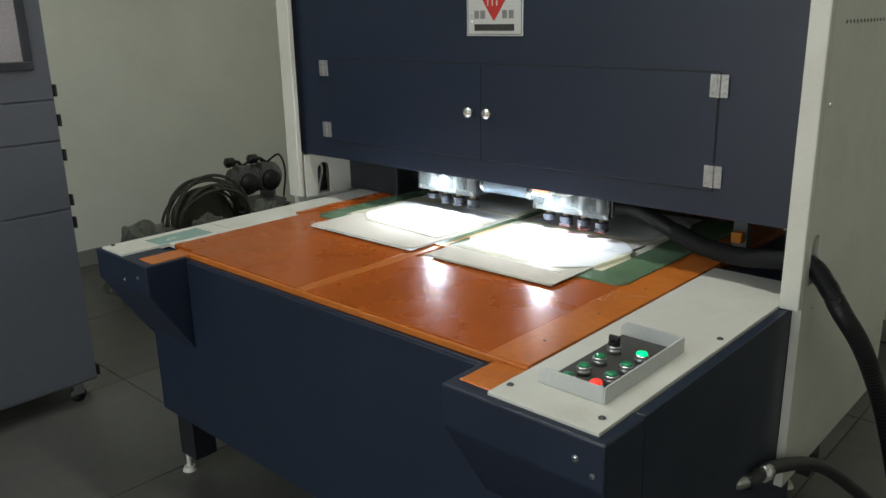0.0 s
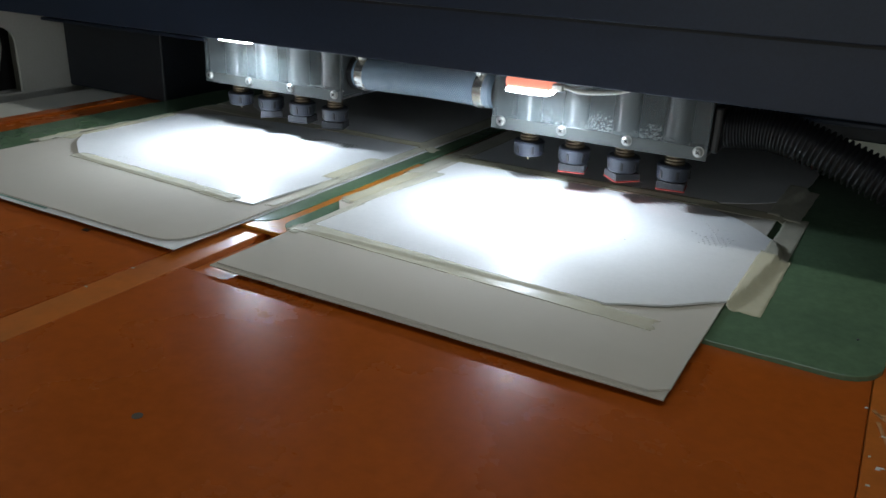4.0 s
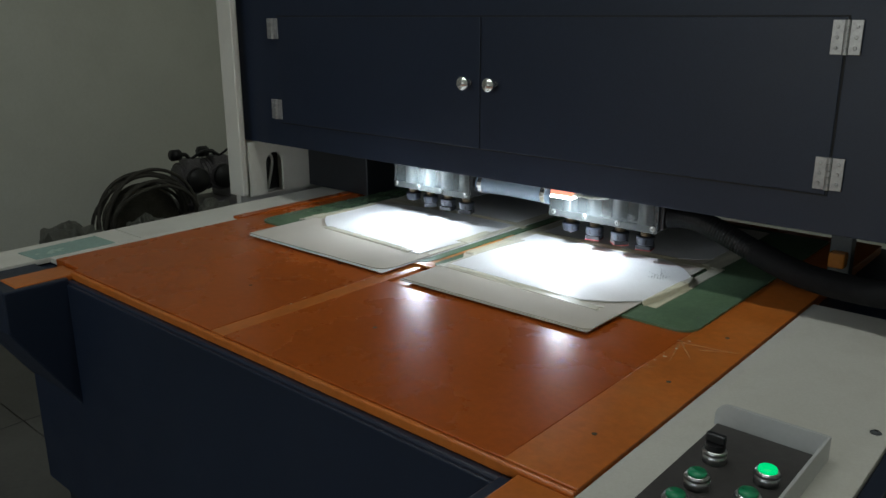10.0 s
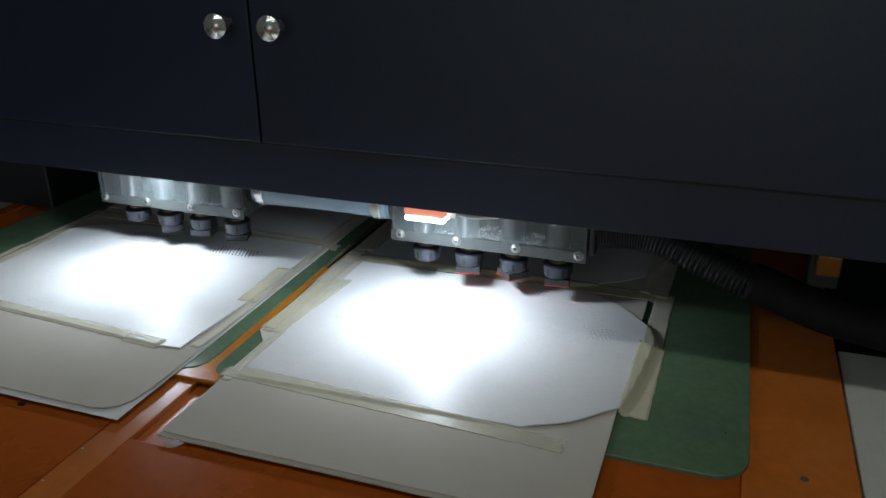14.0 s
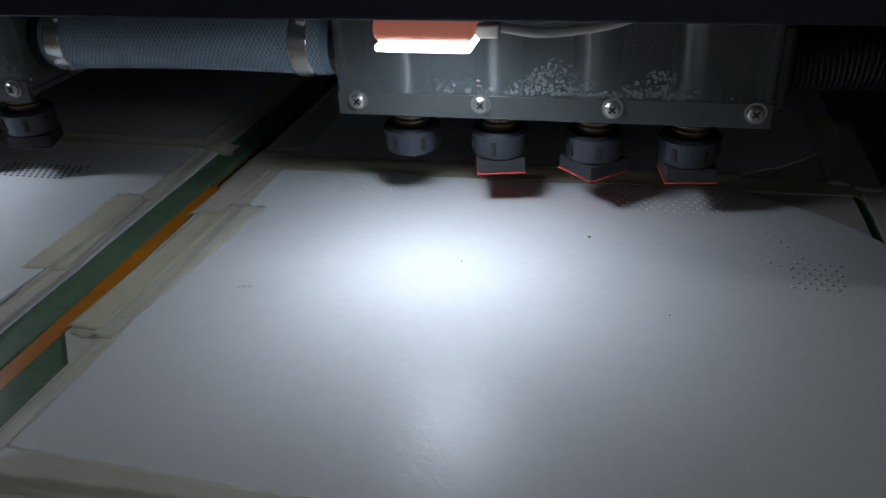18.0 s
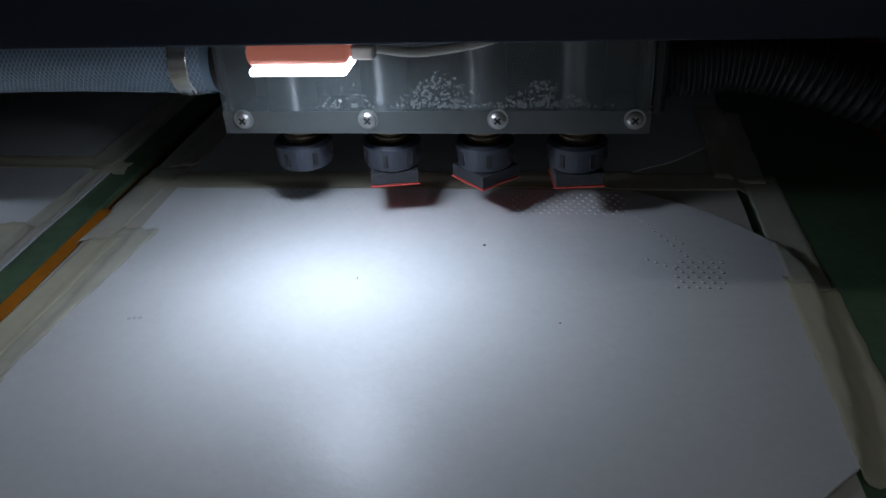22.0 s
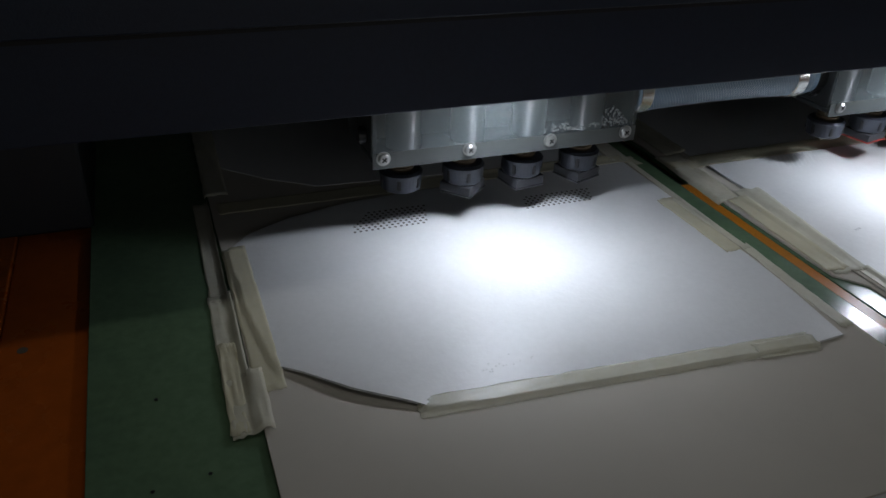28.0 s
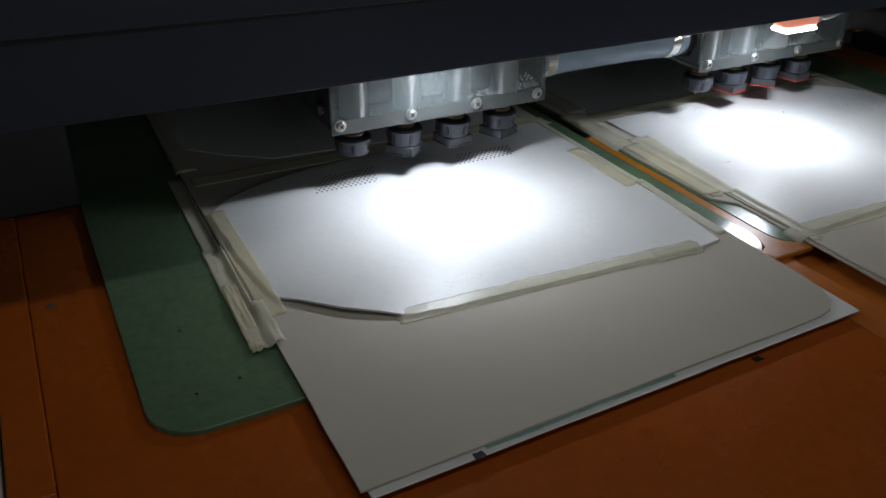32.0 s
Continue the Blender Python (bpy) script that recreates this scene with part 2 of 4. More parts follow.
PLASTER = material("greenish_plaster", (0.76, 0.765, 0.675), 0.85, vary=0.05, scale=1.2, fine=60, bump=0.15, bump_scale=150, stain=(0.60, 0.60, 0.51), stain_scale=0.9, stain_amount=0.45)
CEILING = material("ceiling_paint", (0.6, 0.6, 0.57), 0.9, vary=0.05)
TILE = material("grey_floor_tile", (0.095, 0.093, 0.085), 0.45, vary=0.12, scale=3, fine=80, bump=0.08, bump_scale=60, stain=(0.055, 0.053, 0.048), stain_scale=2.5, stain_amount=0.5, tint=0.08)
GROUT = material("dark_grout", (0.05, 0.048, 0.044), 0.9)
CABINET = material("blue_grey_cabinet", (0.10, 0.105, 0.125), 0.45, vary=0.06, scale=2, bump=0.12, bump_scale=800)
CABINET_DARK = material("dark_window_frame", (0.03, 0.032, 0.04), 0.4)
PANE = material("frosted_pane", (0.34, 0.31, 0.33), 0.2, vary=0.12, scale=2)
PUMP_BODY = material("dusty_cast_aluminium", (0.19, 0.18, 0.19), 0.5, 0.4, vary=0.2, scale=15)
BAG = material("crumpled_plastic_bag", (0.17, 0.175, 0.155), 0.4, vary=0.2, scale=10, alpha=0.8)
DUSTY = material("dusty_rubber", (0.075, 0.070, 0.060), 0.8, vary=0.35, scale=14)
DULL_BAG = material("dull_brown_plastic", (0.085, 0.08, 0.065), 0.4, vary=0.4, scale=9, bump=0.6, bump_scale=40)
RED_PRINT = material("red_print", (0.45, 0.03, 0.02), 0.4)
BLACK_PRINT = material("black_print", (0.03, 0.03, 0.03), 0.5)
PLATE = material("silver_nameplate", (0.62, 0.62, 0.60), 0.3, 0.3, vary=0.05)
ORANGE_BLOCK = material("amber_block", (0.55, 0.2, 0.02), 0.4)
CHIP = material("white_chips", (0.62, 0.62, 0.6), 0.7)
SCRATCH = material("pale_scratch", (0.52, 0.25, 0.10), 0.6, vary=0.2, scale=60)

# ---- building helpers ----
ORIGIN = {}


def on_base(c):
    """The base and bed stand a little forward of the hood's plan."""
    return Vector((c.x, c.y - 0.026, c.z))


def on_hood(c):
    return c


def on_sheet(c):
    """The plan of the sheets, stretched towards the back."""
    return Vector((c.x - 0.010, c.y + 0.10 * max(0.0, c.y - 0.53), c.z))


PLAN = [on_hood]


def thing(name, at, label, category, group="", kind=""):
    e = new(name)
    e.empty_display_size = 0.05
    e.location = at
    ORIGIN[e.name] = Vector(at)
    return tagged(e, label, category, group, kind)


def part(name, bm, mat, parent=None, label="", smooth=False, kind=""):
    """Links the bmesh, given in world places, as one mesh object under parent."""
    me = bpy.data.meshes.new(name)
    for v in bm.verts:
        v.co = PLAN[0](v.co)
    xs = [v.co.copy() for v in bm.verts]
    lo = Vector([min(c[k] for c in xs) for k in range(3)])
    hi = Vector([max(c[k] for c in xs) for k in range(3)])
    o = Vector(((lo.x + hi.x) / 2, (lo.y + hi.y) / 2, lo.z))
    bmesh.ops.translate(bm, vec=-o, verts=bm.verts)
    bm.normal_update()
    bm.to_mesh(me)
    bm.free()
    me.materials.append(mat)
    if smooth:
        for p in me.polygons:
            p.use_smooth = True
    ob = new(name, me)
    ORIGIN[ob.name] = o
    if parent:
        ob.parent = parent
        ob.location = o - ORIGIN[parent.name]
    else:
        ob.location = o
    if label:
        ob["label"] = label
    if kind:
        ob["kind"] = kind
    return ob


def join(*bms):
    a = bms[0]
    for b in bms[1:]:
        me = bpy.data.meshes.new("tmp")
        b.to_mesh(me)
        b.free()
        a.from_mesh(me)
        bpy.data.meshes.remove(me)
    return a


def b_box(lo, hi, bevel=0.002, seg=2):
    bm = bmesh.new()
    bmesh.ops.create_cube(bm, size=1)
    for v in bm.verts:
        v.co = Vector([l + (h - l) * (c + 0.5) for l, h, c in zip(lo, hi, v.co)])
    if bevel:
        bmesh.ops.bevel(bm, geom=bm.edges[:], offset=min(bevel, 0.45 * min(h - l for l, h in zip(lo, hi))), segments=seg, affect="EDGES", profile=0.5)
    return bm


def b_prism(points, z0, z1, bevel=0.0):
    """An upright prism over a plan outline."""
    bm = bmesh.new()
    vs = [bm.verts.new((x, y, z0)) for x, y in points]
    f = bm.faces.new(vs)
    if f.calc_area() and sum((a[0] * b[1] - b[0] * a[1]) for a, b in zip(points, points[1:] + points[:1])) > 0:
        f.normal_flip()
    r = bmesh.ops.extrude_face_region(bm, geom=[f])
    bmesh.ops.translate(bm, vec=(0, 0, z1 - z0), verts=[g for g in r["geom"] if isinstance(g, bmesh.types.BMVert)])
    bmesh.ops.recalc_face_normals(bm, faces=bm.faces)
    if bevel:
        es = [e for e in bm.edges if abs(e.verts[0].co.z - e.verts[1].co.z) < 1e-6 and max(e.verts[0].co.z, e.verts[1].co.z) > z1 - 1e-6]
        bmesh.ops.bevel(bm, geom=es, offset=bevel, segments=2, affect="EDGES", profile=0.5)
    return bm


def b_side(points, x0, x1, bevel=0.0):
    """A prism along x over an outline of (y, z)."""
    bm = b_prism([(y, z) for y, z in points], x0, x1)
    for v in bm.verts:
        y, z, x = v.co
        v.co = (x, y, z)
    bmesh.ops.recalc_face_normals(bm, faces=bm.faces)
    if bevel:
        bmesh.ops.bevel(bm, geom=bm.edges[:], offset=bevel, segments=2, affect="EDGES", profile=0.5)
    return bm


def b_cyl(a, b, r, seg=20, r2=None, bevel=0.0):
    a, b = Vector(a), Vector(b)
    bm = bmesh.new()
    bmesh.ops.create_cone(bm, cap_ends=True, segments=seg, radius1=r, radius2=r if r2 is None else r2, depth=(b - a).length)
    if bevel:
        es = [e for e in bm.edges if abs(e.verts[0].co.z - e.verts[1].co.z) < 1e-6]
        bmesh.ops.bevel(bm, geom=es, offset=bevel, segments=2, affect="EDGES")
    q = (b - a).to_track_quat("Z", "Y").to_matrix().to_4x4()
    bmesh.ops.transform(bm, matrix=Matrix.Translation((a + b) / 2) @ q, verts=bm.verts)
    return bm


def smooth_path(points, n):
    """Catmull-Rom through the points, n steps in all."""
    p = [Vector(q) for q in points]
    p = [2 * p[0] - p[1]] + p + [2 * p[-1] - p[-2]]
    out = []
    for k in range(n + 1):
        u = k / n * (len(p) - 3)
        i = min(int(u), len(p) - 4)
        t = u - i
        a, b, c, d = p[i : i + 4]
        out.append(0.5 * (2 * b + (c - a) * t + (2 * a - 5 * b + 4 * c - d) * t * t + (3 * b - a - 3 * c + d) * t**3))
    return out


def b_tube(points, radius, seg=14):
    """A tube along points; radius may be a function of the step."""
    bm = bmesh.new()
    rings = []
    n = len(points)
    up = Vector((0, 0, 1))
    for k, p in enumerate(points):
        d = (points[min(k + 1, n - 1)] - points[max(k - 1, 0)]).normalized()
        s = d.cross(up)
        s = s.normalized() if s.length > 1e-3 else Vector((1, 0, 0))
        u = s.cross(d).normalized()
        r = radius(k) if callable(radius) else radius
        rings.append([bm.verts.new(p + r * (math.cos(a) * s + math.sin(a) * u)) for a in [2 * math.pi * j / seg for j in range(seg)]])
    for a, b in zip(rings, rings[1:]):
        for j in range(seg):
            bm.faces.new((a[j], a[(j + 1) % seg], b[(j + 1) % seg], b[j]))
    bm.faces.new(rings[0][::-1])
    bm.faces.new(rings[-1])
    bmesh.ops.recalc_face_normals(bm, faces=bm.faces)
    return bm


def rounded(x0, y0, x1, y1, r, n=6):
    """A plan rectangle with round corners of radius r (one, or four from the near left corner round by the near right)."""
    rs = r if isinstance(r, (tuple, list)) else (r,) * 4
    out = []
    for (cx, cy), q, a0 in zip(((x0, y0), (x1, y0), (x1, y1), (x0, y1)), rs, (180, 270, 0, 90)):
        sx, sy = (1 if cx == x0 else -1), (1 if cy == y0 else -1)
        for k in range(n + 1):
            a = radians(a0 + 90 * k / n)
            out.append((cx + sx * q + q * math.cos(a), cy + sy * q + q * math.sin(a)))
    return out


def wobbly(points, step=0.02, amount=0.0008):
    """The outline with points every step, each off by a little, as hand-cut edges are."""
    out = []
    for (ax, ay), (bx, by) in zip(points, points[1:] + points[:1]):
        n = max(1, round(math.hypot(bx - ax, by - ay) / step))
        for k in range(n):
            t = k / n
            w = 0 if k == 0 else amount
            out.append((ax + (bx - ax) * t + random.uniform(-w, w), ay + (by - ay) * t + random.uniform(-w, w)))
    return out


LEATHER_PLANS, CARD_PLANS, GREEN_PLANS = [], [], []


def inside(x, y, plan):
    hit_ = False
    for (ax_, ay_), (bx_, by_) in zip(plan, plan[1:] + plan[:1]):
        if (ay_ > y) != (by_ > y) and x < ax_ + (bx_ - ax_) * (y - ay_) / (by_ - ay_):
            hit_ = not hit_
    return hit_


def surface(x, y):
    """The height of what lies on the bed at a place of the plan."""
    for plans in (LEATHER_PLANS, CARD_PLANS, GREEN_PLANS):
        tops = [z_ for plan, z_ in plans if inside(x, y, plan)]
        if tops:
            return max(tops)
    return 0.8602


def tape(parent, a, b, width, lift=0.0, mat=None, wrinkle=0.0006, ragged=0.006, name="tape_strip"):
    """A strip of tape from a to b in plan, with ragged ends and wrinkles, a hair thick."""
    a, b = Vector((*a, 0)), Vector((*b, 0))
    d = (b - a).normalized()
    s = Vector((-d.y, d.x, 0))
    nl, nw = max(6, round((b - a).length / 0.006)), 9
    bm = bmesh.new()
    seed = random.uniform(0, 90)
    top, low = [], []
    for i in range(nl + 1):
        r1, r2 = [], []
        for j in range(nw + 1):
            v = j / nw - 0.5
            end = ragged * 0.6 * noise.noise((j * 0.55 + seed, i * 3.1, 7.0)) if i in (0, nl) else 0
            edge = 0.0012 * noise.noise((i * 0.45 + seed, j * 5.0, 2.0)) if j in (0, nw) else 0
            p = a + (b - a) * (i / nl) + d * end + s * (v * width + edge)
            low_z = sum(surface(p.x + ox, p.y + oy) for ox, oy in ((0, 0), (0.005, 0), (-0.005, 0), (0, 0.005), (0, -0.005), (0.0025, 0), (-0.0025, 0), (0, 0.0025), (0, -0.0025))) / 9
            low_z = max(low_z, max(surface(p.x + ox, p.y + oy) for ox, oy in ((0, 0), (0.003, 0), (-0.003, 0), (0, 0.003), (0, -0.003)))) + lift
            h = low_z + 0.0004 + 0.45 * wrinkle * (1 + noise.noise((p.x * 90 + seed, p.y * 90, 0)) + 0.8 * noise.noise((i * 0.26 + seed, j * 1.4, 3)))
            r1.append(bm.verts.new((p.x, p.y, h)))
            r2.append(bm.verts.new((p.x, p.y, h - 0.00035)))
        top.append(r1)
        low.append(r2)
    for i in range(nl):
        for j in range(nw):
            bm.faces.new((top[i][j], top[i][j + 1], top[i + 1][j + 1], top[i + 1][j]))
            bm.faces.new((low[i][j], low[i + 1][j], low[i + 1][j + 1], low[i][j + 1]))
    for i in range(nl):
        bm.faces.new((top[i][0], top[i + 1][0], low[i + 1][0], low[i][0]))
        bm.faces.new((top[i][nw], low[i][nw], low[i + 1][nw], top[i + 1][nw]))
    for j in range(nw):
        bm.faces.new((top[0][j], low[0][j], low[0][j + 1], top[0][j + 1]))
        bm.faces.new((top[nl][j], top[nl][j + 1], low[nl][j + 1], low[nl][j]))
    bmesh.ops.recalc_face_normals(bm, faces=bm.faces)
    return part(name, bm, mat or TAPE, parent, smooth=True)


def screw(parent, at, axis, r=0.006, mat=None, name="screw"):
    """A pan-head screw on a thin washer with a dark cross, its head towards axis."""
    a = Vector(at)
    n = Vector(axis).normalized()
    side = n.orthogonal().normalized()
    other = n.cross(side)
    head = join(b_cyl(a, a + n * 0.0008, r * 1.25, 20), b_cyl(a + n * 0.0008, a + n * 0.0026, r, 20, r * 0.92), b_cyl(a + n * 0.0026, a + n * 0.0036, r * 0.92, 20, r * 0.6))
    ob = part(name, head, mat or STEEL, parent, smooth=False)
    cross = None
    for u, v in ((side, other), (other, side)):
        bm = b_box((-0.5, -0.5, -0.5), (0.5, 0.5, 0.5), 0)
        m = Matrix((u, v, n)).transposed().to_4x4()
        bmesh.ops.transform(bm, matrix=Matrix.Translation(a + n * 0.0036) @ m @ Matrix.Diagonal((r * 1.0, r * 0.24, 0.0005, 1)), verts=bm.verts)
        cross = join(cross, bm) if cross else bm
    part("cross_slot", cross, SLOT, parent)
    return ob


# ---- the room ----
def wall(name, lo, hi):
    return tagged(part(name, b_box(lo, hi, 0), PLASTER), "greenish off-white plastered wall with faint stains", "wall", kind="structure")


FLOOR_Z = 0.06
RX0, RX1, RY0, RY1, RH = -3.2, 4.2, -4.6, 2.62, 3.6
wall("wall_north", (RX0 - 0.2, RY1, 0), (RX1 + 0.2, RY1 + 0.2, RH))
wall("wall_west", (RX0 - 0.2, RY0, 0), (RX0, RY1, RH))
wall("wall_east", (RX1, RY0, 0), (RX1 + 0.2, RY1, RH))
# unseen wall; its wide doorway is added as the fill light's opening
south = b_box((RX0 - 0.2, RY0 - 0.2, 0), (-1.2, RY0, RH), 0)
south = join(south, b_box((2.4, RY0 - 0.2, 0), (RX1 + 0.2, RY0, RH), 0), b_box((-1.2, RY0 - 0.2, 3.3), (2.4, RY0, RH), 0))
tagged(part("wall_south", south, PLASTER), "unseen plastered wall with an assumed wide doorway for fill light", "wall", kind="structure")
tagged(part("ceiling", b_box((RX0 - 0.2, RY0 - 0.2, RH), (RX1 + 0.2, RY1 + 0.2, RH + 0.15), 0), CEILING), "plain pale workshop ceiling", "ceiling", kind="structure")
floor = tagged(part("floor", b_box((RX0 - 0.2, RY0 - 3.0, FLOOR_Z - 0.1), (RX1 + 0.2, RY1 + 0.2, FLOOR_Z - 0.004), 0), GROUT), "worn grey tiled workshop floor with dark joints", "floor", kind="structure")
skirt = join(b_box((RX0, RY0, FLOOR_Z), (RX0 + 0.012, RY1 - 0.012, FLOOR_Z + 0.1), 0.003), b_box((RX0, RY1 - 0.012, FLOOR_Z), (RX1, RY1, FLOOR_Z + 0.1), 0.003))
tagged(part("baseboard", skirt, material("grey_skirting", (0.22, 0.22, 0.2), 0.6)), "low grey skirting along the wall", "baseboard", kind="structure")
# unseen fixture, added to carry the assumed overhead light
fixture = thing("assumed_ceiling_light", (0.3, 0.17, 3.4), "unseen long white tube lamp assumed on the ceiling", "lamp")
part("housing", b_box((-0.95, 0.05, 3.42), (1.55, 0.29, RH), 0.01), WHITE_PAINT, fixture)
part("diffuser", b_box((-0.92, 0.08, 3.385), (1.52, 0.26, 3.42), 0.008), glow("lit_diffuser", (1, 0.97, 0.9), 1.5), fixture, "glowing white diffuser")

# ---- the punching machine ----
HX = 0.178  # the carriage's place along its beam
machine = thing("punching_machine", (0.1, 0.5, FLOOR_Z), "navy and white leather punching machine with an orange bed", "machine")

PLAN[0] = on_base
# base cabinet, with folded front pods to both sides
base = part("base_cabinet", b_box((-0.68, 0.0, 0.29), (0.98, 1.35, 0.842), 0.004), NAVY, machine, "navy sheet steel base cabinet")
part("front_panel", b_box((-0.672, -0.006, 0.296), (0.975, 0.0, 0.838), 0.002), NAVY, base)
for name, x0, x1 in (("left_pod", -0.725, -0.425), ("right_pod", 0.675, 1.022)):
    outline = [(-0.128, 0.851), (-0.128, 0.765), (0.0, 0.56), (0.0, 0.851)]
    pod = part("front_pod", b_side(outline, x0, x1, 0.004), NAVY, machine, "folded navy steel pod with a slanted underside")
    screw(pod, ((x0 + x1) / 2 + (0.10 if x0 < 0 else 0.12), -0.129, 0.81), (0, -1, 0), 0.005)
    screw(pod, (x1 - 0.02 if x0 > 0 else x0 + 0.17, -0.129, 0.79), (0, -1, 0), 0.004)
# outer side panels of the base, under the white strips
part("side_panel", b_side([(0.0, 0.851), (0.0, 0.56), (0.2, 0.30), (0.775, 0.30), (0.775, 0.851)], 1.0, 1.022, 0.002), NAVY, machine, "dark navy side panel")
part("side_panel", b_side([(0.0, 0.851), (0.0, 0.56), (0.2, 0.30), (0.9, 0.30), (0.9, 0.851)], -0.725, -0.705, 0.002), NAVY, machine, "dark navy side panel")
for x, y in ((-0.62, 0.07), (0.9, 0.07), (-0.62, 1.25), (0.9, 1.25)):
    leg = part("leg", b_box((x - 0.045, y - 0.04, 0.12), (x + 0.045, y + 0.04, 0.29), 0.003), NAVY_DARK, machine, "short dark steel leg")
    part("levelling_foot", join(b_cyl((x - 0.02, y - 0.03, FLOOR_Z + 0.012), (x - 0.02, y - 0.03, 0.13), 0.008), b_cyl((x - 0.02, y - 0.03, FLOOR_Z), (x - 0.02, y - 0.03, FLOOR_Z + 0.014), 0.024, 20, 0.018)), WHITE_PAINT, leg, "white levelling foot")

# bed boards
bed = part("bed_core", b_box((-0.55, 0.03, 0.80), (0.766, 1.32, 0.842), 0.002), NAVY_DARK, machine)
part("bed_board", b_prism([(-0.443, 0.018), (0.0545, 0.018), (0.0545, 1.30), (-0.548, 1.30), (-0.548, 0.03), (-0.443, 0.03)], 0.842, 0.860, 0.0014), BAKELITE, bed, "orange bakelite board with dark stains")
notch = [(0.0925, 0.514)] + [(0.139 + 0.008 * math.sin(radians(a)), 0.506 + 0.008 * math.cos(radians(a))) for a in (0, 30, 60, 90)] + [(0.139 + 0.008 * math.cos(radians(a)), 0.403 - 0.008 * math.sin(radians(a))) for a in (0, 30, 60, 90)] + [(0.0925, 0.395)]
part("bed_board", b_prism([(0.0925, 0.018), (0.6655, 0.018), (0.6655, 1.30), (0.0925, 1.30)] + notch, 0.842, 0.860, 0.0012), BAKELITE, bed, "orange bakelite board with a shallow pocket")
part("pocket_floor", b_box((0.0925, 0.394, 0.842), (0.148, 0.515, 0.853), 0), BAKELITE_PALE, bed)
part("seam_strip", b_prism([(0.055, 0.0185), (0.092, 0.0185), (0.092, 1.30), (0.055, 1.30)], 0.842, 0.8596, 0.0012), BAKELITE_PALE, bed, "paler worn strip of bakelite between the boards")
part("bed_board", b_prism([(0.666, 0.018), (0.767, 0.018), (0.767, 1.30), (0.666, 1.30)], 0.842, 0.8606, 0.0012), BAKELITE_PALE, bed, "paler orange bakelite side rail with scratches")
part("bed_board", b_prism([(-0.575, 0.50), (-0.5483, 0.50), (-0.5483, 1.0), (-0.575, 1.0)], 0.842, 0.8635, 0.0012), BAKELITE, bed)
# the light that the rounded edge catches is put into a paler colour
part("front_edge", b_box((-0.443, 0.0105, 0.842), (0.767, 0.0178, 0.8585), 0.003), BAKELITE_PALE, bed, "rounded front edge of the bed, its caught light painted paler")
part("bed_tab", b_prism([(0.692, -0.097), (0.767, -0.097), (0.767, 0.0100), (0.692, 0.0100)], 0.838, 0.8535, 0.003), BAKELITE_PALE, machine, "small orange bakelite tab")
part("bed_tab", b_prism([(-0.513, -0.10), (-0.436, -0.10), (-0.436, 0.0285), (-0.513, 0.0285)], 0.838, 0.8535, 0.003), BAKELITE_PALE, machine, "small orange bakelite tab")
for x, y, z in ((0.255, 0.205, 0.860), (-0.085, 0.20, 0.860), (0.721, 0.334, 0.8606), (0.718, 0.136, 0.8606), (0.720, 0.545, 0.8606), (-0.532, 0.722, 0.860)):
    part("countersunk_screw", b_cyl((x, y, z - 0.004), (x, y, z + 0.0003), 0.0037, 16), HOLE, bed, "dark recessed screw hole")
for a, b in (((0.668, 0.485), (0.708, 0.432)), ((0.670, 0.480), (0.757, 0.496)), ((0.705, 0.470), (0.760, 0.500)), ((0.672, 0.470), (0.690, 0.400)), ((0.676, 0.36), (0.684, 0.372))):
    d = (Vector((*b, 0)) - Vector((*a, 0))).normalized()
    n_ = Vector((-d.y, d.x, 0)) * 0.0014
    pts = [Vector((*a, 0)) + n_, Vector((*a, 0)) - n_, Vector((*b, 0)) - n_ * 0.3, Vector((*b, 0)) + n_ * 0.3]
    part("scratch", b_prism([(q.x, q.y) for q in pts], 0.8604, 0.8609), SCRATCH, bed, "pale scratch")
for k in range(22):
    x, y = (random.uniform(0.05, 0.062), random.uniform(0.05, 0.4)) if k < 4 else ((random.gauss(0.108, 0.008), random.gauss(0.535, 0.012)) if k < 14 else (random.gauss(0.672, 0.004), random.gauss(0.42, 0.03)))
    l, w = random.uniform(0.0008, 0.0026), random.uniform(0.0005, 0.0011)
    part("pale_fleck", b_prism(wobbly([(x - l, y - w), (x + l, y - w * 0.6), (x + l * 0.8, y + w), (x - l * 0.7, y + w * 0.8)], 0.001, 0.0004), 0.8603, 0.8610), CHIP, bed)

# white top strips to both sides
part("top_plate", b_box((0.770, -0.110, 0.846), (0.9995, 0.812, 0.8575), 0.0015), WHITE_PAINT, machine, "off-white steel top plate with scuffs")
part("top_plate", b_box((-0.703, -0.118, 0.846), (-0.578, 0.241, 0.8575), 0.0015), WHITE_PAINT, machine, "off-white steel top plate with scuffs")
part("top_plate", b_box((-0.703, 0.243, 0.846), (-0.578, 1.2, 0.8575), 0.0015), WHITE_PAINT, machine)
part("top_filler", b_box((-0.577, 0.03, 0.846), (-0.5485, 0.499, 0.857), 0.0005), WHITE_PAINT, machine)
for x, y in ((0.981, 0.375), (0.785, -0.063), (0.976, -0.063), (-0.69, -0.09)):
    screw(machine, (x, y, 0.857), (0, 0, 1), 0.0058, GREYMETAL)

# white side frames with arched cable slots
PLAN[0] = on_hood
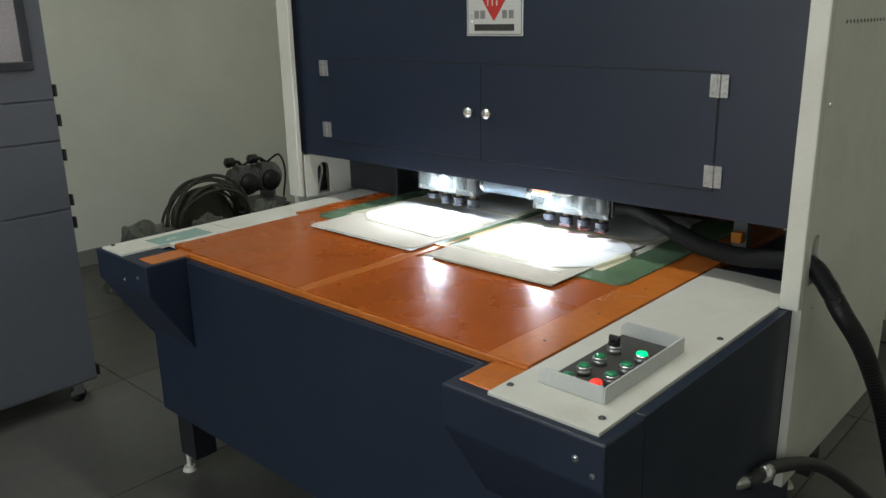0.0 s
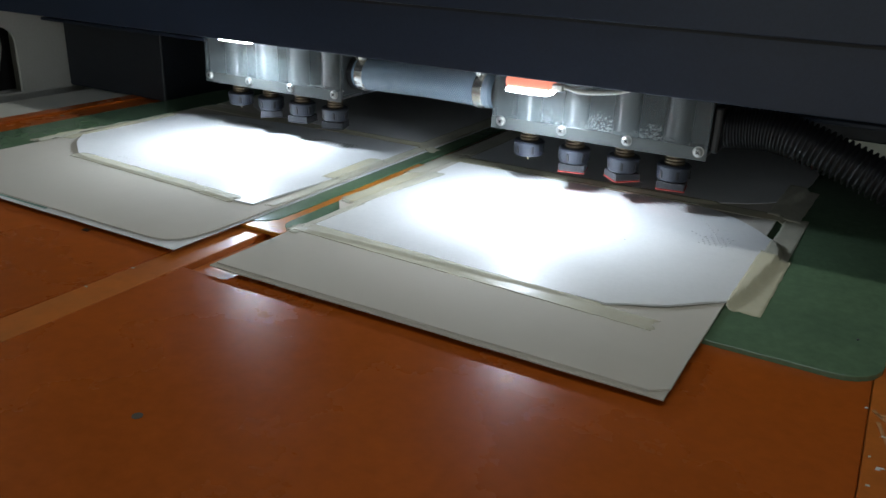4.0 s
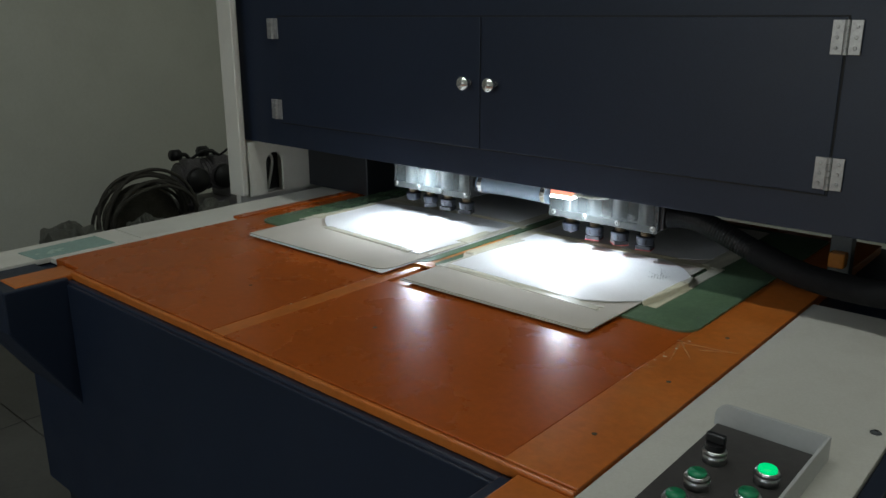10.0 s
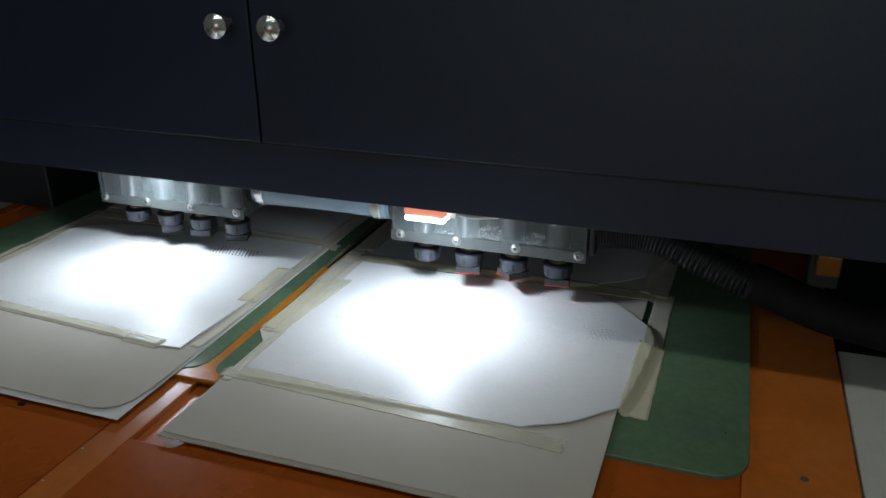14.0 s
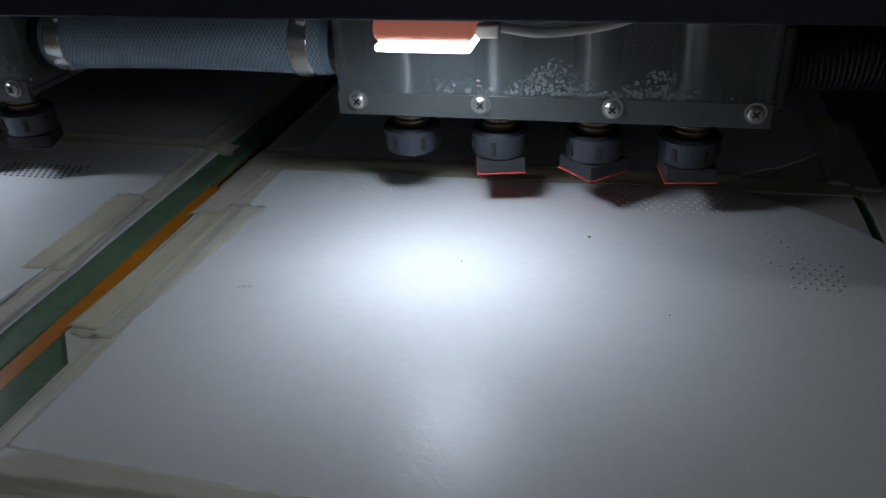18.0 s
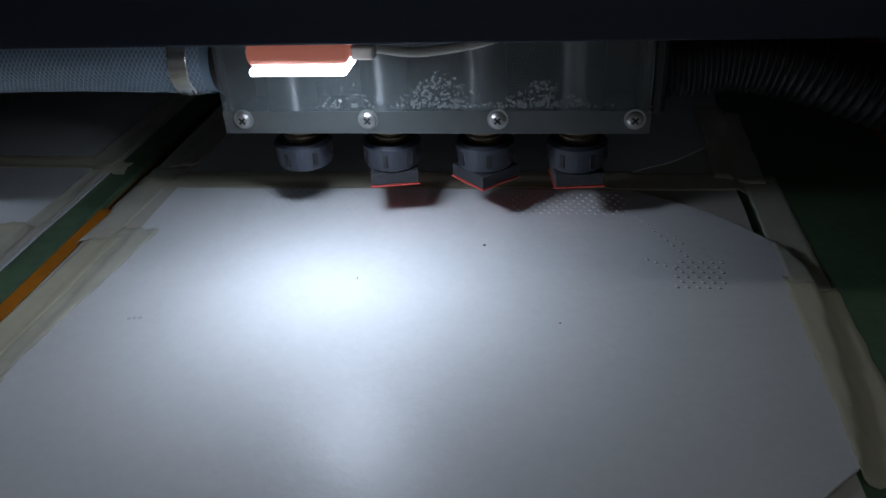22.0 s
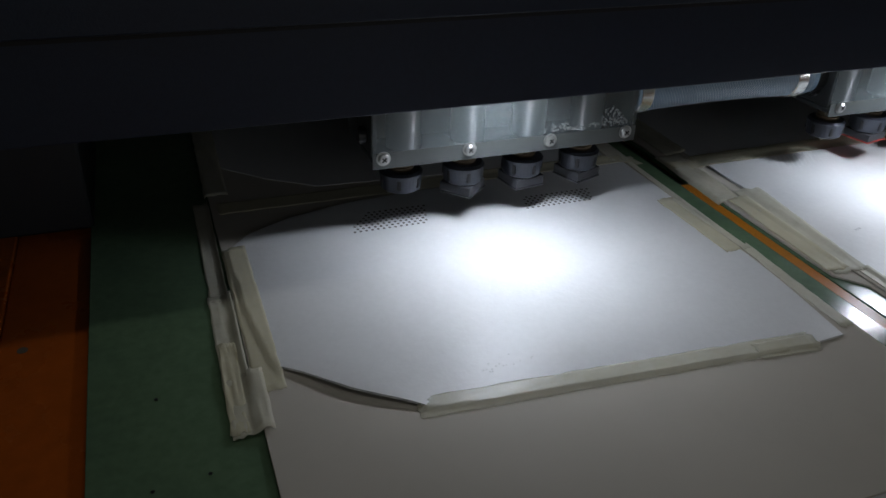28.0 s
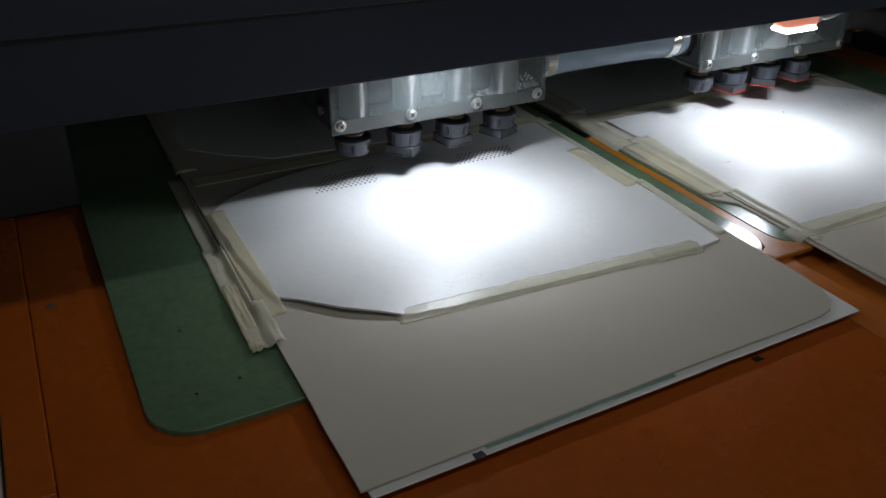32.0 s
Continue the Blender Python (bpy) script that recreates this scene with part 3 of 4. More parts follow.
def slotted_side(x0, x1, y0, y1, z0, z1, sy0, sy1, sz0, sz1):
    """A plate in the yz plane with an arched slot through it."""
    r = (sy1 - sy0) / 2
    cy = (sy0 + sy1) / 2
    arc = [(cy + r * math.cos(radians(a)), sz1 - r + r * math.sin(radians(a))) for a in range(0, 181, 15)]
    bms = [b_box((x0, y0, z0), (x1, sy0, z1), 0), b_box((x0, sy1, z0), (x1, y1, z1), 0), b_box((x0, sy0, z0), (x1, sy1, sz0), 0)]
    cap = [(sy0, z1), (sy0, sz1 - r)] + arc[::-1][1:-1] + [(sy1, sz1 - r), (sy1, z1)]
    bms.append(b_side(cap, x0, x1))
    return join(*bms)


left_side = part("side_frame", slotted_side(-0.812, -0.79, 0.648, 1.38, 0.40, 1.78, 0.712, 0.772, 0.862, 0.978), WHITE_PAINT, machine, "white steel side frame with an arched slot")
part("front_post", b_box((-0.812, 0.628, 0.862), (-0.748, 0.648, 1.78), 0.003), WHITE_PAINT, left_side)
part("inner_liner", join(slotted_side(-0.752, -0.746, 0.655, 0.98, 0.858, 1.015, 0.712, 0.772, 0.862, 0.978)), WHITE_PAINT, left_side)
# added plate that paints the shade seen through the slot
part("slot_back", b_box((-0.7885, 0.70, 0.8605), (-0.7865, 0.785, 0.99), 0), SLOT, left_side, "near-black plate for the shade inside the slot")
part("slot_cable", b_tube(smooth_path([(-0.786, 0.742, 0.862), (-0.784, 0.752, 0.90), (-0.783, 0.762, 0.945), (-0.783, 0.752, 0.968), (-0.785, 0.735, 0.972)], 30), 0.0045, 10), WHITE_PAINT, left_side, "pale cable curving through the slot", True)
right_side = part("side_frame", slotted_side(1.0235, 1.043, 0.632, 1.38, 0.40, 1.78, 0.655, 0.707, 0.90, 1.015), WHITE_PAINT, machine, "white steel side frame with an arched slot")
part("front_post", b_box((1.0, 0.610, 0.852), (1.043, 0.632, 1.78), 0.003), WHITE_PAINT, right_side)
for k in range(12):
    y = 0.71 + 0.024 * k
    part("vent_hole", b_cyl((1.0432, y, 1.468), (1.0442, y, 1.468), 0.004, 10), BLACK_CAP, right_side)
for y, z in ((0.665, 1.30), (0.70, 0.84)):
    screw(right_side, (1.043, y, z), (1, 0, 0), 0.005)

# hood
hood = part("hood_front", join(b_box((-0.785, 0.673, 1.0185), (0.9985, 0.677, 1.78), 0.0012), b_box((-0.785, 0.6772, 1.0185), (0.9985, 0.684, 1.0210), 0.0008)), NAVY, machine, "navy sheet steel hood front")
part("hood_top", b_box((-0.80, 0.678, 1.78), (1.04, 1.38, 1.80), 0.003), NAVY, machine)
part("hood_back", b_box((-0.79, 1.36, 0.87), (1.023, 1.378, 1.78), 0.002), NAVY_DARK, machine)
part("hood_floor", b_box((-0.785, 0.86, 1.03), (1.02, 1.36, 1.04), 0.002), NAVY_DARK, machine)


def cabinet_door(x0, x1, knob_x, hinge_x):
    d = part("hood_door", b_box((x0, 0.6695, 1.0835), (x1, 0.6728, 1.359), 0.001), NAVY, machine, "navy steel door with a round knob")
    k = b_cyl((knob_x, 0.671, 1.223), (knob_x, 0.655, 1.223), 0.006, 16)
    k = join(k, b_cyl((knob_x, 0.656, 1.223), (knob_x, 0.640, 1.223), 0.011, 24, 0.0145, 0.0015))
    part("knob", k, CHROME, d, "polished chrome knob", True)
    for z in (1.118, 1.329):
        h = b_box((hinge_x - 0.022, 0.6665, z - 0.026), (hinge_x - 0.001, 0.6692, z + 0.026), 0.0008)
        h = join(h, b_box((hinge_x + 0.001, 0.6665, z - 0.026), (hinge_x + 0.022, 0.6692, z + 0.026), 0.0008))
        for i in range(5):
            h = join(h, b_cyl((hinge_x, 0.666, z - 0.026 + i * 0.0106), (hinge_x, 0.666, z - 0.0162 + i * 0.0106), 0.0046, 12))
        for dx in (-0.014, 0.014):
            for dz in (-0.016, 0.0, 0.016):
                h = join(h, b_cyl((hinge_x + dx, 0.6668, z + dz), (hinge_x + dx, 0.6650, z + dz), 0.0032, 10, 0.002))
        part("hinge", h, HINGE, d, "bright steel butt hinge")
    return d


def door_gap(x0, x1):
    """The shade in the joint round a door, painted as four thin near-black strips."""
    for lo, hi in (((x0 - 0.003, 1.0805), (x1 + 0.003, 1.0835)), ((x0 - 0.003, 1.359), (x1 + 0.003, 1.362)), ((x0 - 0.003, 1.0837), (x0, 1.3588)), ((x1, 1.0837), (x1 + 0.003, 1.3588))):
        part("door_gap", b_box((lo[0], 0.6715, lo[1]), (hi[0], 0.6729, hi[1]), 0), SLOT, machine, "near-black strip for the shaded door joint")


door_gap(-0.605, 0.0815)
door_gap(0.0850, 0.796)
cabinet_door(-0.605, 0.0815, 0.055, -0.620)
cabinet_door(0.0845, 0.796, 0.124, 0.798)

PLAN[0] = lambda c: Vector((c.x - 0.0115, c.y, c.z + 0.011))
# nameplate, its mark and writing as plain shapes
plate = part("nameplate", b_box((0.045, 0.6705, 1.427), (0.245, 0.6732, 1.552), 0.001), PLATE, machine, "silver nameplate with a red diamond mark")
rim = join(b_box((0.049, 0.6698, 1.431), (0.241, 0.6704, 1.4325), 0), b_box((0.049, 0.6698, 1.5465), (0.241, 0.6704, 1.548), 0), b_box((0.049, 0.6698, 1.4327), (0.0505, 0.6704, 1.5463), 0), b_box((0.2395, 0.6698, 1.4327), (0.241, 0.6704, 1.5463), 0))
part("printed_rim", rim, BLACK_PRINT, plate)
gem = bmesh.new()
gv = [gem.verts.new((x, 0.6694, z)) for x, z in ((0.145, 1.467), (0.105, 1.522), (0.118, 1.540), (0.172, 1.540), (0.185, 1.522))]
gem.faces.new(gv)
gr = bmesh.ops.extrude_face_region(gem, geom=gem.faces[:])
bmesh.ops.translate(gem, vec=(0, 0.0009, 0), verts=[g for g in gr["geom"] if isinstance(g, bmesh.types.BMVert)])
bmesh.ops.recalc_face_normals(gem, faces=gem.faces)
part("printed_mark", gem, RED_PRINT, plate, "red diamond mark")
for k in range(3):
    part("mark_line", b_box((0.122 + 0.016 * k, 0.6688, 1.508), (0.126 + 0.016 * k, 0.6693, 1.531), 0), PLATE, plate)
part("printed_bar", b_box((0.074, 0.6697, 1.441), (0.216, 0.6704, 1.459), 0), BLACK_PRINT, plate)
for x in (0.074, 0.096, 0.174, 0.197):
    part("printed_bar", b_box((x, 0.6697, 1.474), (x + 0.017, 0.6704, 1.496), 0), material("grey_print", (0.2, 0.2, 0.2), 0.5), plate)

PLAN[0] = on_hood
# carriage beam, and inner parts whose near-black colour holds the shade under the hood
part("carriage_beam", join(b_box((-0.74, 0.835, 0.985), (0.96, 0.86, 1.06), 0.002), b_box((-0.74, 0.822, 0.985), (0.96, 0.8345, 0.990), 0.001)), NAVY, machine, "navy steel beam that carries the heads")
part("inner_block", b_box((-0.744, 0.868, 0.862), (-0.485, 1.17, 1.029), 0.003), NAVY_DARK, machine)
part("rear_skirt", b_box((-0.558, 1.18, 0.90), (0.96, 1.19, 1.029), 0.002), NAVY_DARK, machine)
part("rear_bracket", join(b_box((0.742, 0.952, 0.862), (0.782, 0.98, 1.03), 0.002)), GREYMETAL, machine)
part("amber_stop", b_box((0.748, 0.925, 0.890), (0.778, 0.9515, 0.920), 0.003), ORANGE_BLOCK, machine, "amber plastic stop block")
part("rod", b_cyl((0.42, 0.90, 0.985), (0.62, 0.90, 0.985), 0.008), STEEL, machine, "short steel rod")


# ---- punch heads ----
PLAN[0] = lambda c: Vector((c.x, c.y, c.z + 0.0085))
def chip_heap(heaps):
    """Little flakes heaped against the inside of the cover."""
    bm = bmesh.new()
    for cx, spread, count, tall in heaps:
        for _ in range(count):
            x = cx + random.gauss(0, spread)
            room = max(0.0, 1 - abs(x - cx) / (2.3 * spread))
            c = Vector((x, 0.7560 + 0.0030 * random.random(), 0.9475 + tall * room * random.random() ** 1.4))
            r = random.uniform(0.0005, 0.0012)
            u = Vector((random.gauss(0, 1), random.gauss(0, 1), random.gauss(0, 1))).normalized()
            v = u.orthogonal().normalized()
            w = u.cross(v)
            ring = [v * math.cos(a) + w * math.sin(a) for a in (0, 1.26, 2.51, 3.77, 5.03)]
            a_ = [bm.verts.new(c + q * r + u * r * 0.25) for q in ring]
            b_ = [bm.verts.new(c + q * r - u * r * 0.25) for q in ring]
            bm.faces.new(a_)
            bm.faces.new(b_[::-1])
            for k in range(5):
                bm.faces.new((a_[k], b_[k], b_[(k + 1) % 5], a_[(k + 1) % 5]))
    return bm


def punch_head(x0, width, screws, tools, pads, chips):
    """A head: steel block, clear cover with four screws, four cylinders with collet nuts and sponge pads."""
    x1 = x0 + width
    h = part("punch_head", join(b_box((x0, 0.800, 0.936), (x1, 0.834, 1.075), 0.002), b_box((x0, 0.7555, 0.936), (x1, 0.7995, 0.9405), 0.001), b_box((x0, 0.7555, 0.941), (x0 + 0.004, 0.7995, 1.075), 0.001), b_box((x1 - 0.004, 0.7555, 0.941), (x1, 0.7995, 1.075), 0.001)), GREYMETAL, machine, "grey steel punch head with a clear cover")
    part("clear_cover", b_box((x0 - 0.001, 0.7515, 0.933), (x1 + 0.001, 0.7552, 1.075), 0.0008), ACRYLIC, h, "clear acrylic cover")
    part("lower_rail", b_box((x0 - 0.001, 0.7508, 0.9332), (x1 + 0.001, 0.7513, 0.9475), 0.0002), RAIL, h)
    for x in screws:
        screw(h, (x, 0.7507, 0.9425), (0, -1, 0), 0.0050, SCREW, "cover_screw")
    for z in (0.955, 0.985):
        part("side_fitting", b_cyl((x0 - 0.007, 0.776, z), (x0 - 0.0002, 0.776, z), 0.0075, 16, None, 0.001), BLACK_CAP, h, "small black side plug")
    for k, x in enumerate(tools):
        y = 0.785
        part("cylinder", b_cyl((x, 0.779, 0.9408), (x, 0.779, 1.072), 0.0150, 36), CYL, h, "dull steel cylinder", True)
        part("threaded_collar", b_tube([Vector((x, y, 0.9145 + 0.0012 * i)) for i in range(17)], lambda i: 0.0118 if i % 3 else 0.0104, 22), BRASS, h, "worn brass thread")
        n = join(b_cyl((x, y, 0.9000), (x, y, 0.9150), 0.0176, 36, 0.0193), b_cyl((x, y, 0.9150), (x, y, 0.9172), 0.0193, 36, 0.0172), b_cyl((x, y, 0.8985), (x, y, 0.9000), 0.0156, 36, 0.0176))
        part("collet_nut", n, NUT, h, "dark grey collet nut", False)
        for a in range(0, 360, 60):
            m = Matrix.Translation((x, y, 0)) @ Matrix.Rotation(radians(a + 17 * k + 8), 4, "Z")
            b = b_box((0.0165, -0.0018, 0.9025), (0.0192, 0.0018, 0.9120), 0.0008)
            bmesh.ops.transform(b, matrix=m, verts=b.verts)
            part("nut_slot", b, SLOT, h)
        part("punch_pin", join(b_cyl((x, y, 0.8920), (x, y, 0.8987), 0.0016, 10), b_cyl((x, y, 0.8950), (x, y, 0.8987), 0.0034, 12)), BRASS, h)
        kind, turn = pads[k]
        if kind:
            half = 0.0155
            m = Matrix.Translation((x, y, 0)) @ Matrix.Rotation(radians(turn), 4, "Z")
            body = b_box((-half, -half, 0.8900), (half, half, 0.8984), 0.0008)
            bmesh.ops.transform(body, matrix=m, verts=body.verts)
            part("sponge_pad", body, FOAM, h, "black sponge pad")
            low = b_box((-half - 0.0005, -half - 0.0005, 0.8887), (half + 0.0005, half + 0.0005, 0.8898), 0.0003)
            bmesh.ops.transform(low, matrix=m, verts=low.verts)
            part("pad_face", low, RED_FOAM if kind == 2 else FOAM, h, "red pad face" if kind == 2 else "")
    if chips:
        part("punched_chips", chip_heap(chips), CHIP, h, "little heap of white punched chips", kind="stuff")
    return h


right_head = punch_head(0.038 + HX, 0.255, [x + HX for x in (0.05, 0.128, 0.206, 0.285)], [x + HX for x in (0.074, 0.134, 0.195, 0.254)], ((0, 0), (2, 12), (2, 45), (2, 8)), ((0.172 + HX, 0.015, 230, 0.024), (0.232 + HX, 0.014, 190, 0.018), (0.15 + HX, 0.03, 60, 0.004), (0.225 + HX, 0.025, 50, 0.004), (0.115 + HX, 0.012, 22, 0.02)))
left_head = punch_head(-0.436 + HX, 0.246, [x + HX for x in (-0.428, -0.352, -0.276, -0.2)], [x + HX for x in (-0.402, -0.343, -0.284, -0.225)], ((0, 0), (1, 42), (1, 10), (1, 20)), ((-0.262 + HX, 0.012, 60, 0.008), (-0.213 + HX, 0.010, 130, 0.02), (-0.24 + HX, 0.02, 40, 0.003)))

# clear blue braided tube between the heads
ax, bx, ty, tz, tr = -0.189 + HX, 0.037 + HX, 0.785, 0.9690, 0.0205
link = part("braided_tube", b_tube([Vector((ax + (bx - ax) * k / 20, ty, tz + 0.002 * math.sin(k / 20 * math.pi))) for k in range(21)], tr, 28), HOSE_BLUE, machine, "blue-grey braided plastic tube", True)
for s in (1, -1):
    for j in range(24):
        pts = []
        for k in range(73):
            u = k / 72
            a = s * u * 17 + j * 2 * math.pi / 24
            pts.append(Vector((ax + 0.015 + (bx - ax - 0.03) * u, ty + (tr + 0.0002) * math.cos(a), tz + 0.002 * math.sin(u * math.pi) + (tr + 0.0002) * math.sin(a))))
        part("braid_thread", b_tube(pts, 0.00028, 4), HOSE_THREAD, link)
for x in (-0.1715 + HX, 0.0075 + HX):
    c = b_tube([Vector((x + dx, ty, tz)) for dx in (-0.006, -0.0055, 0.0055, 0.006)], lambda k: tr + 0.0014, 32)
    c = join(c, b_box((x - 0.005, ty - 0.012, tz + tr - 0.001), (x + 0.005, ty + 0.008, tz + tr + 0.008), 0.001), b_cyl((x, ty - 0.018, tz + tr + 0.004), (x, ty - 0.01, tz + tr + 0.004), 0.005, 12))
    part("hose_clamp", c, CHROME, link, "bright worm-drive hose clamp", True)
for x in (-0.188 + HX, 0.034 + HX):
    part("tube_collar", b_cyl((x - 0.006, ty, tz), (x + 0.006, ty, tz), 0.021, 28), BLACK_CAP, link)

PLAN[0] = on_hood
# black ribbed suction hose from the right head to the side slot
hx0 = 0.297 + HX
rib = smooth_path([(hx0, 0.785, 0.974), (hx0 + 0.07, 0.785, 0.975), (0.66, 0.770, 0.940), (0.76, 0.748, 0.918), (0.87, 0.715, 0.922), (0.95, 0.698, 0.936), (1.033, 0.680, 0.944), (1.077, 0.662, 0.915), (1.115, 0.665, 0.856), (1.145, 0.80, 0.71), (1.165, 1.02, 0.44), (1.2, 1.2, 0.08)], 900)
hose = part("suction_hose", b_tube(rib, lambda k: 0.0185 + (0.0036 if k % 4 in (1, 2) else 0.0), 16), HOSE_BLACK, machine, "black ribbed plastic suction hose", True)
part("hose_collar", b_box((hx0 - 0.004, 0.760, 0.949), (hx0 + 0.006, 0.810, 0.999), 0.003), BLACK_CAP, hose)
sleeve_run = [p for p in rib if 0.66 < p.x < 1.0 and p.z > 0.9]
part("hose_sleeve", b_tube(sleeve_run[::6], lambda k: 0.0234 + 0.0003 * math.sin(k * 0.7), 18), WRAP, hose, "smooth black wrap round the hose", True)
lower = smooth_path([(1.03, 0.44, 0.50), (1.045, 0.56, 0.49), (1.10, 0.75, 0.42), (1.2, 1.0, 0.2), (1.2, 1.22, 0.078)], 60)
hose2 = part("drain_hose", b_tube(lower, 0.016, 14), RUBBER, machine, "black rubber hose with a bright clamp", True)
part("hose_clamp", b_tube([Vector((1.0375, 0.50, 0.4955)), Vector((1.0415, 0.53, 0.4925))], 0.0195, 24), CHROME, hose2, "bright hose clamp", True)
part("pipe_stub", b_cyl((1.006, 0.40, 0.505), (1.034, 0.46, 0.499), 0.014, 20), STEEL, hose2)

# ---- control box ----
PLAN[0] = lambda c: Vector((c.x - 0.010, c.y - 0.010, c.z))
box_ = part("control_box", b_box((0.832, -0.034, 0.8576), (0.962, 0.248, 0.8605), 0.0008), PLATE_DARK, machine, "push-button panel in a frosted acrylic frame")
bz0, bz1 = 0.8576, 0.889
part("frame_wall", b_box((0.962, -0.038, bz0), (0.966, 0.252, bz1), 0.001), FROST, box_, "frosted acrylic side")


def end_wall(y0, y1):
    pts = [(0.828, bz0), (0.9615, bz0), (0.9615, bz1), (0.846, bz1)] + [(0.846 - 0.018 * math.sin(radians(a)), bz1 - 0.018 + 0.018 * math.cos(radians(a))) for a in range(15, 91, 15)]
    bm = b_prism(pts, y0, y1)
    for v in bm.verts:
        x, z, y = v.co
        v.co = (x, y, z)
    bmesh.ops.recalc_face_normals(bm, faces=bm.faces)
    part("frame_wall", bm, FROST, box_, "frosted acrylic end with a rounded corner")


end_wall(-0.038, -0.034)
end_wall(0.248, 0.252)


def button(x, y, cap, label, selector=False):
    part("button_ring", join(b_cyl((x, y, 0.8605), (x, y, 0.872), 0.0138, 28), b_cyl((x, y, 0.872), (x, y, 0.876), 0.0146, 28, 0.0125)), STEEL, box_, "bright steel button ring", True)
    if selector:
        part("selector_knob", join(b_cyl((x, y, 0.876), (x, y, 0.884), 0.0115, 24), b_box((x - 0.0115, y - 0.004, 0.884), (x + 0.0115, y + 0.004, 0.896), 0.002)), BLACK_CAP, box_, label)
    else:
        part("button_cap", b_cyl((x, y, 0.876), (x, y, 0.8795), 0.0108, 24, 0.0100), cap, box_, label, True)


for y in (-0.012, 0.040, 0.094):
    button(0.873, y, GREEN_CAP, "dark green push button")
button(0.866, 0.158, None, "black selector knob", True)
button(0.928, -0.006, RED_LIT, "lit red push button")
button(0.931, 0.039, GREEN_CAP, "dark green push button")
button(0.930, 0.093, GREEN_CAP, "dark green push button")
button(0.929, 0.152, GREEN_LIT, "lit green push button")

# ---- LED lamps clipped under the hood ----
PLAN[0] = on_hood


def clip_lamp(x0, x1, y, z, top, cable):
    """A slim lamp whose lens rests at height z."""
    e = thing("led_clip_lamp", ((x0 + x1) / 2, y, z), "small orange silicone LED lamp clipped under the hood, lit", "lamp", "LED lamps under the hood")
    part("lamp_body", b_box((x0, y - 0.0125, z + 0.0042), (x1, y + 0.0125, top), 0.005, 3), SILICONE, e, "glowing orange silicone body", True)
    part("lamp_lens", b_box((x0 + 0.001, y - 0.012, z), (x1 - 0.001, y + 0.012, z + 0.0040), 0.0019, 3), LENS_GLOW, e, "bright white lens")
    part("plug", b_box((x1 + 0.0002, y - 0.0055, z + 0.006), (x1 + 0.012, y + 0.0055, z + 0.0128), 0.001), WHITE_PAINT, e)
    part("cable", b_tube(smooth_path([(x1 + 0.012, y, z + 0.0105)] + cable, 60), lambda k: 0.0023 + 0.0003 * (k % 2), 8), WHITE_PAINT, e, "pale braided cable", True)
    return e


clip_lamp(0.264, 0.316, 0.6900, 1.0015, 1.0190, [(0.349, 0.694, 1.0085), (0.379, 0.70, 1.011), (0.399, 0.705, 1.0165)])
clip_lamp(-0.180, -0.122, 0.712, 1.0120, 1.0260, [(-0.09, 0.72, 1.022), (-0.06, 0.73, 1.029)])

# ---- fixture boards, cards, leather and tape on the bed ----
PLAN[0] = on_sheet
BED = 0.8602


def green_board(outline, label):
    GREEN_PLANS.append((outline, BED + 0.0045))
    e = tagged(part("green_base_board", b_prism(outline, BED, BED + 0.0045, 0.0008), GREEN), label, "board", "green boards on the bed")
    return e


gl = green_board(rounded(-0.478, 0.4885, 0.0958, 1.16, (0.035, 0.035, 0.01, 0.01)), "glossy green epoxy base board on the orange bed")
gr_ = green_board(rounded(0.1083, 0.492, 0.682, 1.16, (0.022, 0.035, 0.01, 0.01)), "glossy green epoxy base board on the orange bed")
for x, y in ((-0.442, 0.526), (-0.436, 0.60), (-0.41, 0.53), (0.66, 0.56)):
    part("dark_speck", b_cyl((x, y, BED + 0.0044), (x, y, BED + 0.0049), 0.0012, 8), BLACK_CAP, gl if x < 0 else gr_)
CZ = BED + 0.0046


def card(name, outline, z0, z1, mat, label, cat):
    CARD_PLANS.append((outline, z1))
    return tagged(part(name, b_prism(wobbly(outline, 0.03, 0.0004), z0, z1, 0.0004), mat), label, cat, "sheets on the bed")


card("paper_sheet", [(-0.371, 0.382), (0.0745, 0.384), (0.0735, 1.12), (-0.371, 1.12)], CZ, CZ + 0.0008, PAPER, "sheet of white paper under a grey card", "paper")
card("teal_shim", [(-0.288, 0.3862), (-0.125, 0.3872), (-0.125, 0.43), (-0.288, 0.43)], CZ + 0.0009, CZ + 0.0016, TEAL, "thin teal plastic shim between paper and card", "sheet")
for x, y, z in ((-0.295, 0.3835, CZ + 0.0009), (-0.048, 0.379, 0.8602)):
    tagged(part("dark_scrap", b_prism(wobbly([(x - 0.004, y - 0.002), (x + 0.004, y - 0.002), (x + 0.003, y + 0.003), (x - 0.004, y + 0.003)], 0.003, 0.0005), z, z + 0.0007), BLACK_CAP), "tiny dark scrap beside the grey card", "scrap", "scraps on the bed")
cl = card("grey_card", [(-0.376, 0.388), (0.035, 0.391)] + [(0.035 + 0.035 * math.sin(radians(a)), 0.426 - 0.035 * math.cos(radians(a))) for a in (25, 50, 75)] + [(0.072, 0.44), (0.074, 1.13), (-0.372, 1.13)], CZ + 0.0017, CZ + 0.0034, CARD, "thick grey card with a leather piece taped on it", "card")
card("grey_card", [(0.130, 0.376), (0.552, 0.381), (0.553, 1.13), (0.131, 1.13)], CZ, CZ + 0.0014, CARD, "grey card lying under another grey card", "card")
